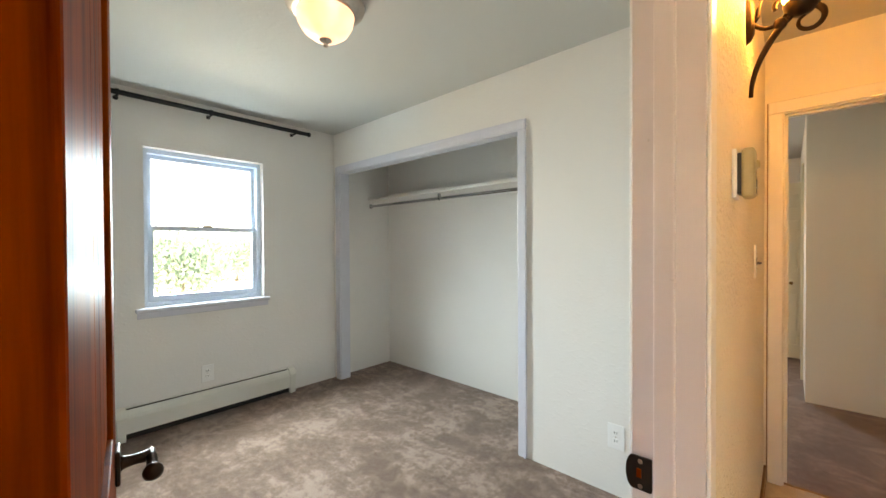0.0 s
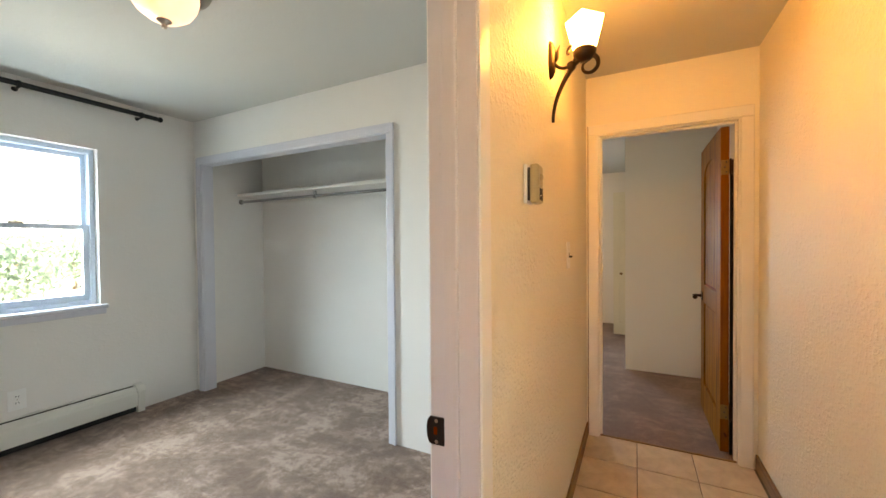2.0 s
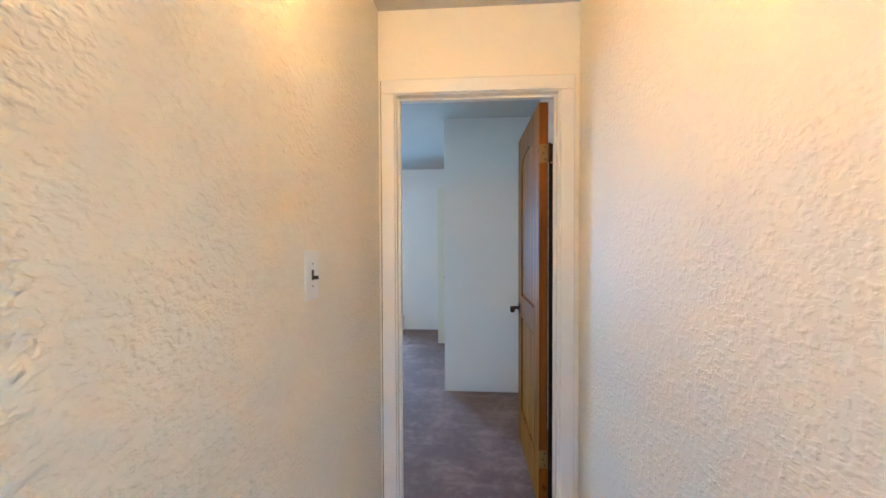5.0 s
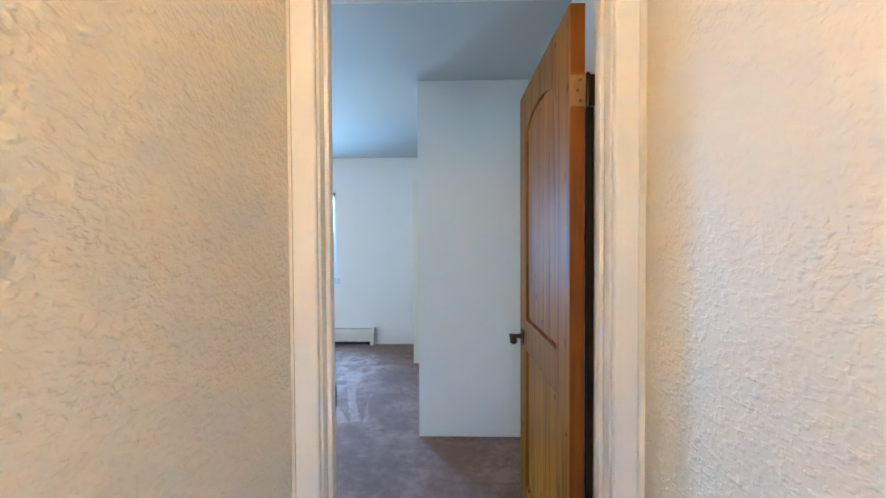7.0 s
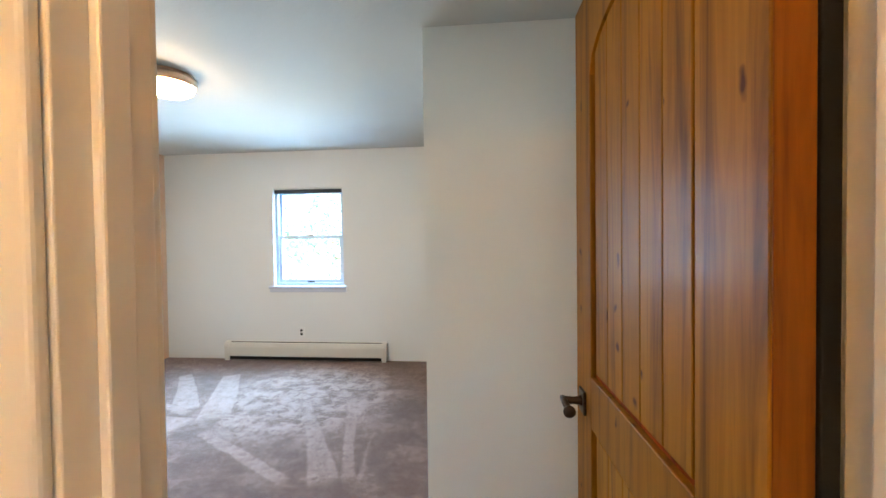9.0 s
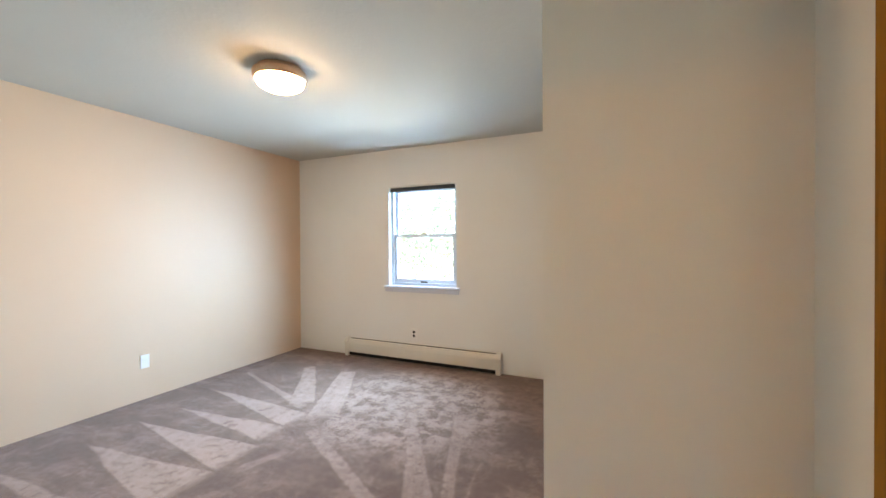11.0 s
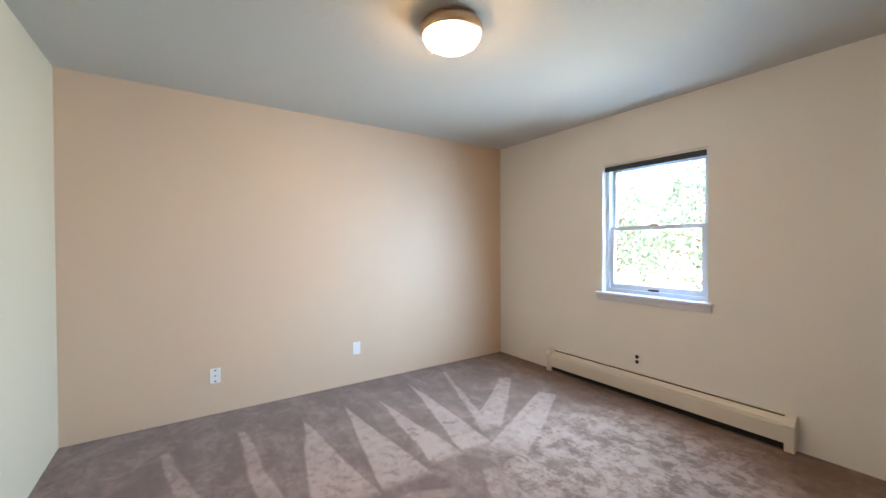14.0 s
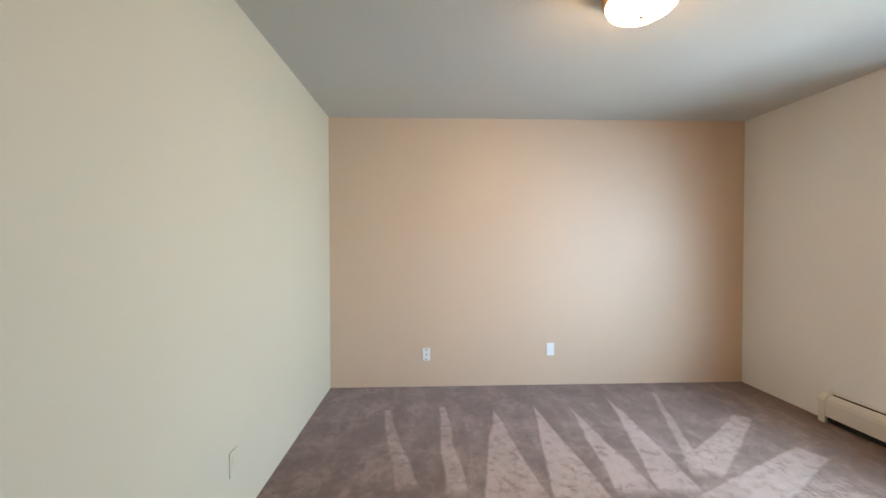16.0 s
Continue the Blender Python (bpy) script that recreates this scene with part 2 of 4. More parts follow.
M_GAP = plain("hinge_gap_black", (0.006, 0.005, 0.004), 0.95)
M_DARKIRON = metal_mat("dark_bronze", (0.045, 0.026, 0.017), 0.35, 0.8)
M_ROD = metal_mat("black_rod_metal", (0.02, 0.02, 0.02), 0.45, 0.6)
M_NICKEL = metal_mat("brushed_nickel", (0.60, 0.52, 0.44), 0.32)
M_COPPER = metal_mat("brushed_copper_nickel", (0.70, 0.48, 0.33), 0.42)
M_CHROME = metal_mat("chrome", (0.50, 0.50, 0.50), 0.12)
M_BRASS = metal_mat("antique_brass", (0.27, 0.17, 0.06), 0.35)
M_BOWL = glow("lit_bowl_glass", (1.0, 0.74, 0.46), 0.12)
_nt = M_BOWL.node_tree
_cloud = noise_tex(_nt, coords(_nt), 7, 3, 0.5, 0.8)
_nt.links.new(ramp(_nt, _cloud, [(0.36, (1.0, 0.42, 0.20)), (0.62, (1.0, 0.66, 0.50))]), _nt.nodes["Principled BSDF"].inputs["Emission Color"])
M_BOWL2 = glow("lit_dome_glass", (1.0, 0.64, 0.30), 5.2)
M_SHADE = glow("lit_shade_glass", (1.0, 0.46, 0.105), 7.8)
M_WOOD = wood_mat("knotty_pine", (0.13, 0.048, 0.002), (0.40, 0.165, 0.006), knots=0.9, coat=0.05)
M_WOODRED = wood_mat("red_varnished_pine", (0.085, 0.010, 0.001), (0.34, 0.060, 0.003), coat=0.0, gloss=0.03)
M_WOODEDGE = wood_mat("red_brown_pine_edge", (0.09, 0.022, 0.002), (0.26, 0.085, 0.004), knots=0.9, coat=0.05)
M_BASE = wood_mat("brown_baseboard", (0.20, 0.11, 0.045), (0.36, 0.21, 0.10), (2, 1.3, 22))
# the vacuum cleaner's strokes: from (x, y) to (x, y), half-width at both ends, strength
STROKES = (
    (-2.84, 3.67, -1.84, 3.89, 0.03, 0.07, 0.7), (-2.88, 4.11, -1.79, 4.15, 0.03, 0.07, 0.8),
    (-2.86, 4.51, -1.70, 4.46, 0.0, 0.185, 0.95), (-2.92, 4.85, -1.70, 4.80, 0.0, 0.165, 1.0),
    (-2.86, 5.13, -1.76, 5.11, 0.0, 0.125, 1.0), (-3.08, 5.53, -1.76, 5.33, 0.0, 0.13, 1.0),
    (-3.12, 5.99, -1.88, 5.52, 0.02, 0.055, 0.8), (-2.62, 6.39, -1.95, 5.55, 0.06, 0.115, 0.9),
    (-2.12, 6.42, -1.62, 5.42, 0.09, 0.14, 0.95), (-1.58, 5.26, -0.65, 4.71, 0.05, 0.05, 0.7),
    (-1.03, 5.82, -0.43, 4.72, 0.03, 0.10, 0.7), (-0.67, 5.94, -0.31, 4.75, 0.05, 0.045, 0.7),
    (-0.31, 5.35, -0.26, 4.75, 0.01, 0.025, 0.5), (-1.50, 4.98, -1.62, 4.68, 0.04, 0.05, 0.5),
)
M_CARPET1 = carpet_mat("mauve_carpet", None)
M_CARPET2 = carpet_mat("vacuumed_mauve_carpet", STROKES)
M_SHADEFAB = plain("grey_shade_fabric", (0.06, 0.065, 0.07), 0.8)
M_FINS = plain("dark_fin_metal", (0.02, 0.018, 0.016), 0.6, 0.5)


def tile_mat():
    m, nt, b = mat("beige_ceramic_tile", 0.28, 0, 0.5)
    info = nt.nodes.new("ShaderNodeObjectInfo")
    v = coords(nt)
    n = noise_tex(nt, v, 9, 5, 0.65, 0.5)
    col = ramp(nt, n, [(0.35, (0.48, 0.38, 0.27)), (0.65, (0.66, 0.56, 0.43))])
    col = mix(nt, math_node(nt, "MULTIPLY", info.outputs["Random"], 0.3), col, (0.52, 0.42, 0.30))
    nt.links.new(col, b.inputs["Base Color"])
    bump(nt, b, n, 0.1, 0.002)
    return m


M_TILE = tile_mat()
M_GROUT = plain("brown_grout", (0.20, 0.15, 0.10), 0.9)


def glass_mat():
    m = bpy.data.materials.new("window_glass")
    m.use_nodes = True
    nt = m.node_tree
    nt.nodes.remove(nt.nodes["Principled BSDF"])
    tr = node(nt, "BsdfTransparent")
    gl = node(nt, "BsdfGlossy", Roughness=0.02)
    fr = node(nt, "Fresnel", IOR=1.45)
    ms = nt.nodes.new("ShaderNodeMixShader")
    nt.links.new(fr.outputs[0], ms.inputs[0])
    nt.links.new(tr.outputs[0], ms.inputs[1])
    nt.links.new(gl.outputs[0], ms.inputs[2])
    nt.links.new(ms.outputs[0], nt.nodes["Material Output"].inputs[0])
    return m


M_GLASS = glass_mat()


def leaf_mat():
    m, nt, b = mat("tree_leaves", 0.6)
    g = nt.nodes.new("ShaderNodeNewGeometry")
    col = mix(nt, g.outputs["Random Per Island"], (0.08, 0.145, 0.115), (0.12, 0.20, 0.165))
    nt.links.new(col, b.inputs["Base Color"])
    through_light = node(nt, "BsdfTranslucent")
    nt.links.new(col, through_light.inputs["Color"])
    both = nt.nodes.new("ShaderNodeMixShader")
    both.inputs[0].default_value = 0.4
    nt.links.new(b.outputs[0], both.inputs[1])
    nt.links.new(through_light.outputs[0], both.inputs[2])
    nt.links.new(both.outputs[0], nt.nodes["Material Output"].inputs[0])
    return m


M_LEAF = leaf_mat()
M_BARK = plain("grey_bark", (0.10, 0.075, 0.055), 0.9)


def ground_mat():
    m, nt, b = mat("dry_meadow", 0.95)
    n = noise_tex(nt, coords(nt), 0.35, 6, 0.65)
    col = ramp(nt, n, [(0.35, (0.20, 0.20, 0.12)), (0.6, (0.42, 0.39, 0.30))])
    nt.links.new(col, b.inputs["Base Color"])
    return m


M_GROUND = ground_mat()


# ---- mesh helpers ----
def finish(name, bm, material, smooth=False):
    me = bpy.data.meshes.new(name)
    bm.normal_update()
    bm.to_mesh(me)
    bm.free()
    me.materials.append(material)
    if smooth:
        me.shade_smooth()
    return me


def part(name, bm, material, parent=None, label="", smooth=False):
    ob = new(name, finish(name, bm, material, smooth))
    if parent:
        ob.parent = parent
    return tagged(ob, label)


def thing(name, m, label, category, group="", kind=""):
    ob = new(name)
    ob.empty_display_size = 0.1
    ob.matrix_basis = m
    return tagged(ob, label, category, group, kind)


def add_box(bm, x0, y0, z0, x1, y1, z1):
    vs = [bm.verts.new((x, y, z)) for z in (z0, z1) for y in (y0, y1) for x in (x0, x1)]
    for f in ((0, 2, 3, 1), (4, 5, 7, 6), (0, 1, 5, 4), (2, 6, 7, 3), (0, 4, 6, 2), (1, 3, 7, 5)):
        bm.faces.new([vs[i] for i in f])
    return vs


def box(x0, y0, z0, x1, y1, z1, bevel=0.0, seg=2):
    bm = bmesh.new()
    add_box(bm, x0, y0, z0, x1, y1, z1)
    if bevel:
        bmesh.ops.bevel(bm, geom=bm.edges[:], offset=bevel, segments=seg, affect="EDGES", profile=0.5)
    return bm


def boxes(*dims):
    bm = bmesh.new()
    for d in dims:
        add_box(bm, *d)
    return bm


def ring(x0, z0, x1, z1, w, y0, y1, bevel=0.003, wb=None):
    """A rectangular frame in the x-z plane, bars w wide (bottom bar wb), from y0 to y1."""
    wb = w if wb is None else wb
    bm = bmesh.new()
    outer = [(x0, z0), (x1, z0), (x1, z1), (x0, z1)]
    inner = [(x0 + w, z0 + wb), (x1 - w, z0 + wb), (x1 - w, z1 - w), (x0 + w, z1 - w)]
    vo = [[bm.verts.new((x, y, z)) for x, z in outer] for y in (y0, y1)]
    vi = [[bm.verts.new((x, y, z)) for x, z in inner] for y in (y0, y1)]
    for i in range(4):
        j = (i + 1) % 4
        bm.faces.new((vo[0][i], vo[0][j], vi[0][j], vi[0][i]))
        bm.faces.new((vo[1][j], vo[1][i], vi[1][i], vi[1][j]))
        bm.faces.new((vo[0][j], vo[0][i], vo[1][i], vo[1][j]))
        bm.faces.new((vi[0][i], vi[0][j], vi[1][j], vi[1][i]))
    bmesh.ops.recalc_face_normals(bm, faces=bm.faces[:])
    if bevel:
        bmesh.ops.bevel(bm, geom=[e for e in bm.edges if abs(e.calc_face_angle(0)) > 1], offset=bevel, segments=2, affect="EDGES")
    return bm


def lathe(profile, n=40, axis_m=None):
    """Turn a list of (radius, z) about z."""
    bm = bmesh.new()
    rings = []
    for r, z in profile:
        if r < 1e-5:
            rings.append([bm.verts.new((0, 0, z))])
        else:
            rings.append([bm.verts.new((r * math.cos(2 * math.pi * k / n), r * math.sin(2 * math.pi * k / n), z)) for k in range(n)])
    for a, b in zip(rings, rings[1:]):
        for k in range(n):
            k2 = (k + 1) % n
            vs = [a[k % len(a)], a[k2 % len(a)], b[k2 % len(b)], b[k % len(b)]]
            vs = [v for i, v in enumerate(vs) if v not in vs[:i]]
            if len(vs) > 2:
                bm.faces.new(vs)
    bmesh.ops.recalc_face_normals(bm, faces=bm.faces[:])
    if axis_m:
        bm.transform(axis_m)
    return bm


def tube(points, radii, n=10):
    """A round bar along a line of points, with a radius at each."""
    bm = bmesh.new()
    pts = [Vector(p) for p in points]
    rs = radii if isinstance(radii, (list, tuple)) else [radii] * len(pts)
    rings = []
    side = None
    for i, p in enumerate(pts):
        d = (pts[min(i + 1, len(pts) - 1)] - pts[max(i - 1, 0)]).normalized()
        if side is None:
            side = d.orthogonal().normalized()
        side = (side - d * side.dot(d)).normalized()
        up = d.cross(side)
        rings.append([bm.verts.new(p + rs[i] * (side * math.cos(2 * math.pi * k / n) + up * math.sin(2 * math.pi * k / n))) for k in range(n)])
    for a, b in zip(rings, rings[1:]):
        for k in range(n):
            bm.faces.new((a[k], a[(k + 1) % n], b[(k + 1) % n], b[k]))
    bm.faces.new(rings[0][::-1])
    bm.faces.new(rings[-1])
    bmesh.ops.recalc_face_normals(bm, faces=bm.faces[:])
    return bm


def extrude_profile(profile, x0, x1, bevel=0.0):
    """A closed profile of (y, z) points run along x."""
    bm = bmesh.new()
    a = [bm.verts.new((x0, y, z)) for y, z in profile]
    b = [bm.verts.new((x1, y, z)) for y, z in profile]
    n = len(profile)
    for i in range(n):
        bm.faces.new((a[i], a[(i + 1) % n], b[(i + 1) % n], b[i]))
    bm.faces.new(a[::-1])
    bm.faces.new(b)
    bmesh.ops.recalc_face_normals(bm, faces=bm.faces[:])
    if bevel:
        bmesh.ops.bevel(bm, geom=bm.edges[:], offset=bevel, segments=2, affect="EDGES")
    return bm


def walled(axis, a0, a1, b0, b1, holes=(), z0=-0.1, z1=2.62):
    """A wall along an axis from a0 to a1, between b0 and b1 across it, as one mesh with holes (from, to, bottom, top)."""
    us = sorted({a0, a1, *[h[0] for h in holes], *[h[1] for h in holes]})
    zs = sorted({z0, z1, *[h[2] for h in holes], *[h[3] for h in holes]})
    bm, seen = bmesh.new(), {}

    def v(u, b, z):
        if (u, b, z) not in seen:
            seen[(u, b, z)] = bm.verts.new((u, b, z) if axis == "x" else (b, u, z))
        return seen[(u, b, z)]

    def solid(i, k):
        if not (0 <= i < len(us) - 1 and 0 <= k < len(zs) - 1):
            return False
        um, zm = (us[i] + us[i + 1]) / 2, (zs[k] + zs[k + 1]) / 2
        return not any(h[0] < um < h[1] and h[2] < zm < h[3] for h in holes)

    for i in range(len(us) - 1):
        for k in range(len(zs) - 1):
            if not solid(i, k):
                continue
            u, w, z, t = us[i], us[i + 1], zs[k], zs[k + 1]
            for b in (b0, b1):
                bm.faces.new((v(u, b, z), v(w, b, z), v(w, b, t), v(u, b, t)))
            for di, dk, e in ((-1, 0, ((u, z), (u, t))), (1, 0, ((w, z), (w, t))), (0, -1, ((u, z), (w, z))), (0, 1, ((u, t), (w, t)))):
                if not solid(i + di, k + dk):
                    (p, q), (pp, qq) = e
                    bm.faces.new((v(p, b0, q), v(pp, b0, qq), v(pp, b1, qq), v(p, b1, q)))
    bmesh.ops.recalc_face_normals(bm, faces=bm.faces[:])
    return bm


def structure(name, bm, material, label, category):
    return tagged(part(name, bm, material), label, category, kind="structure")


# ---- plan ----
CEIL, CEIL1, TOP = 2.44, 2.45, 2.62
HW, HE = -0.03, 0.905            # hall walls
R1X = -0.15                      # bedroom side of the hall's west wall
D1A, D1B, D1H = 0.159, 0.998, 2.04   # first doorway, along y
D2A, D2B, D2H = 0.055, 0.812, 2.042   # second doorway, along x
MID, MID2 = 3.0, 3.11            # wall between hall and second bedroom
W1 = -3.33                       # first bedroom's window wall
CLO = 2.30                      # first closet's front wall
ACC, NORTH = -3.30, 6.95         # second bedroom's beige wall and window wall
NIBX, NIBY, EAST = 0.175, 4.60, 0.955
WIN1 = (0.765, 0.89, 1.60, 2.055)     # along y, z
WIN2 = (-1.945, 0.865, -1.10, 2.01)  # along x, z
CL1 = (-3.21, -1.195, 2.052)
CL2 = (5.35, 6.22, 2.05)
J = 0.02                          # jamb board thickness

# floors
structure("floor_hall", box(HW - 0.2, -0.9, -0.1, HE + 0.05, 3.03, -0.004), M_GROUT, "brown grout bed under the beige hall tiles", "floor")
structure("floor_bedroom_1", boxes((W1 - 0.02, -0.62, -0.1, -0.11, 3.05, 0.0)), M_CARPET1, "mauve cut-pile carpet with vacuum marks", "carpet")
structure("floor_bedroom_2", boxes((ACC - 0.02, 3.03, -0.1, EAST + 0.02, NORTH + 0.02, 0.0)), M_CARPET2, "mauve cut-pile carpet with wedge-shaped vacuum marks", "carpet")

# walls
structure("wall_hall_west", walled("y", -0.92, MID, R1X, HW, [(D1A - J, D1B + J, -0.1, D1H + J)]),
          M_HALL, "cream hall wall with heavy knockdown texture", "wall")
structure("wall_hall_east", boxes((HE, -0.92, -0.1, HE + 0.12, MID, TOP)), M_HALLE, "cream hall wall with soft knockdown texture", "wall")
# Unseen end wall; its opening is added to light the hall from behind.
structure("wall_hall_south", walled("x", HW, HE, -0.92, -0.8, [(0.19, 0.71, 1.02, 1.84)]), M_HALL, "plain unseen cream end wall with an opening added for daylight", "wall")
structure("wall_hall_north", walled("x", -0.09, EAST + 0.12, MID, MID2, [(D2A - J, D2B + J, -0.1, D2H + J)]),
          M_HALLN, "cream wall with the second bedroom's doorway", "wall")
structure("wall_bedroom_south", boxes((ACC - 0.12, 3.05, -0.1, -0.09, MID2 + 0.002, TOP)), M_SOUTH, "ivory bedroom wall, its colour yellowed for warm lamp light", "wall")
y0, z0, y1, z1 = WIN1
structure("wall_window_west", walled("y", -0.72, 3.05, W1 - 0.16, W1, [(y0, y1, z0, z1)]),
          M_BR1, "white textured bedroom wall with a window", "wall")
structure("wall_bedroom_1_south", boxes((W1, -0.72, -0.1, R1X, -0.6, TOP)), M_BR1, "plain white bedroom wall", "wall")
structure("wall_bedroom_1_east", walled("y", -0.6, CLO, R1X - 0.004, R1X, [(D1A - J, D1B + J, -0.1, D1H + J)]), M_BR1, "white textured bedroom wall beside the door", "wall")
structure("wall_closet_front", walled("x", W1, R1X, CLO, CLO + 0.1, [(CL1[0] - J, CL1[1] + J, -0.1, CL1[2] + J)]),
          M_BR1, "white textured wall round the open closet", "wall")
structure("wall_closet_side", boxes((-0.95, CLO + 0.1, -0.1, -0.85, 3.01, TOP)), M_BR1, "white closet side wall", "wall")
structure("wall_closet_back", boxes((W1, 3.01, -0.1, R1X, 3.05, TOP)), M_BR1, "white closet back wall", "wall")
structure("wall_accent", boxes((ACC - 0.12, MID2 + 0.002, -0.1, ACC, NORTH + 0.16, TOP)), M_ACCENT, "warm beige painted accent wall", "wall")
x0, z0, x1, z1 = WIN2
structure("wall_north", walled("x", ACC, EAST + 0.12, NORTH, NORTH + 0.16, [(x0, x1, z0, z1)]),
          M_BR2, "pale ivory bedroom wall with a window", "wall")
structure("wall_nib", boxes((NIBX, NIBY, -0.1, EAST, NIBY + 0.1, TOP)), M_BR2, "pale ivory wall end of the closet beside the entry", "wall")
structure("wall_closet_2_front", walled("y", NIBY + 0.1, NORTH, NIBX, NIBX + 0.1, [(CL2[0] - J, CL2[1] + J, -0.1, CL2[2] + J)]),
          M_BR2, "pale ivory wall with the closet doorway", "wall")
structure("wall_east", boxes((EAST, MID2, -0.1, EAST + 0.12, NORTH, TOP)), M_BR2, "pale ivory bedroom wall behind the open door", "wall")

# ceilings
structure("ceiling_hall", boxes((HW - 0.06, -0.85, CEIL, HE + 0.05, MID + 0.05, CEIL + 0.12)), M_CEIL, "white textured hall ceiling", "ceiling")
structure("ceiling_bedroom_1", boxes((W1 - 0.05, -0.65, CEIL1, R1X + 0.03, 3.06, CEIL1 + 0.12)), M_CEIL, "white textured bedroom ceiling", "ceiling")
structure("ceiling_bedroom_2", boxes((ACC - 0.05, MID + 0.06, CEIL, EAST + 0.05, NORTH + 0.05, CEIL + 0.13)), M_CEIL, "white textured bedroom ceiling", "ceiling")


# ---- door frames ----
def door_frame(name, m, w, h, depth, stop0, stop1, material, label, casing_sides=(1, 1), cw=0.065, proud=0.014, band=True, lining=None):
    """A lined doorway: x across from 0 to w, y through the wall from 0 to depth, with casing on the chosen faces."""
    top = thing(name, m, label, "door frame", kind="structure")
    lining = lining or material
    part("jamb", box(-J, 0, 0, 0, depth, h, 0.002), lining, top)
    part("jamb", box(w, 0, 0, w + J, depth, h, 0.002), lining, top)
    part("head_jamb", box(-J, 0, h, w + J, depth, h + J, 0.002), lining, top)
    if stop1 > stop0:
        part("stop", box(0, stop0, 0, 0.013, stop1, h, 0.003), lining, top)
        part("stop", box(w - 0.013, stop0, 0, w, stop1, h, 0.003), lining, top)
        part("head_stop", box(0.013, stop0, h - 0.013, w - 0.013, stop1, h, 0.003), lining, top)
    for k, (ya, yb) in enumerate(((-proud, 0), (depth, depth + proud))):
        if not casing_sides[k]:
            continue
        for xa, xb in ((-0.005 - cw, -0.005), (w + 0.005, w + 0.005 + cw)):
            part("casing", box(xa, ya, 0, xb, yb, h + 0.0045, 0.0028 if proud < 0.01 else 0.006, 3), material, top)
        part("casing_head", box(-0.005 - cw, ya, h + 0.005, w + 0.005 + cw, yb, h + 0.005 + cw, 0.0028 if proud < 0.01 else 0.006, 3), material, top)
        if not band:
            continue
        ym = (-0.019, -0.0135) if k == 0 else (depth + 0.0135, depth + 0.019)
        part("backband", box(-0.005 - cw, ym[0], 0, 0.012 - cw, ym[1], h + cw, 0.002), material, top)
        part("backband", box(w + cw - 0.012, ym[0], 0, w + 0.005 + cw, ym[1], h + cw, 0.002), material, top)
        part("backband", box(0.012 - cw, ym[0], h + cw - 0.012, w + cw - 0.012, ym[1], h + 0.005 + cw, 0.002), material, top)
    return top


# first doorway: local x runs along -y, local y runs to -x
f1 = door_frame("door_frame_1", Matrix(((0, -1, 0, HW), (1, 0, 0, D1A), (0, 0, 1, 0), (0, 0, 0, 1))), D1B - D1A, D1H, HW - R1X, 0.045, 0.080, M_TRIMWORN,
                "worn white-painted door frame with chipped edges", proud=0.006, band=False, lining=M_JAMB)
lip = [(0.118 + 0.012 * math.cos(radians(a)), 0.897 + 0.032 * math.sin(radians(a))) for a in range(-90, 91, 15)]
sp = part("strike_plate", extrude_profile([(0.084, 0.867), (0.086, 0.865)] + lip + [(0.086, 0.929), (0.084, 0.927)], D1B - D1A - 0.0045, D1B - D1A - 0.0005), M_BLACK, f1, "black metal strike plate with a curved lip")
# Thin brown line holds the crease's shade where stop meets jamb.
part("paint_joint", box(D1B - D1A - 0.0012, 0.080, 0, D1B - D1A - 0.0004, 0.082, D1H), M_BASE, f1, "thin dark line for the shade beside the stop")
for zz in (0.872, 0.920):
    part("screw", lathe([(0, 0.002), (0.004, 0.0015), (0.0045, 0)], 10, pose(D1B - D1A - 0.0045, 0.104, zz, 0, -90, 0)), M_NICKEL, sp)
part("strike_hole", box(D1B - D1A - 0.006, 0.102, 0.889, D1B - D1A - 0.004, 0.110, 0.906), M_WOODRED, sp)
f2 = door_frame("door_frame_2", pose(D2A, MID, 0), D2B - D2A, D2H, MID2 - MID, 0.035, 0.070, M_TRIM, "white-painted door frame with flat casing", proud=0.017, band=False)
# Added black strip stands in for the deep shade in the hinge gap.
part("hinge_gap_shade", box(D2B - D2A - 0.022, MID2 - MID + 0.001, 0, D2B - D2A - 0.001, MID2 - MID + 0.012, 1.735, 0.002), M_GAP, f2, "black strip added for the shade in the hinge gap")
# Brown strip draws the shaded crevice between casing and wall corner.
part("open_joint", box(-0.0745, -0.004, 0, -0.0695, 0.0, D2H + 0.07), M_BASE, f2, "thin brown strip for the shadow gap beside the casing")
sp = part("strike_plate", box(-0.001, 0.072, 0.862, 0.003, 0.114, 0.930, 0.001), M_BLACK, f2, "black metal strike plate")
door_frame("door_frame_3", pose(CL1[0], CLO, 0), CL1[1] - CL1[0], CL1[2], 0.1, 0, 0, M_TRIMCOOL, "pale lavender-white closet door frame, doors removed", (1, 0), 0.06)
door_frame("door_frame_4", Matrix(((0, 1, 0, NIBX), (-1, 0, 0, CL2[1]), (0, 0, 1, 0), (0, 0, 0, 1))), CL2[1] - CL2[0], CL2[2], 0.1, 0, 0, M_BIFOLD,
                "cream closet door frame", (1, 0), 0.06)


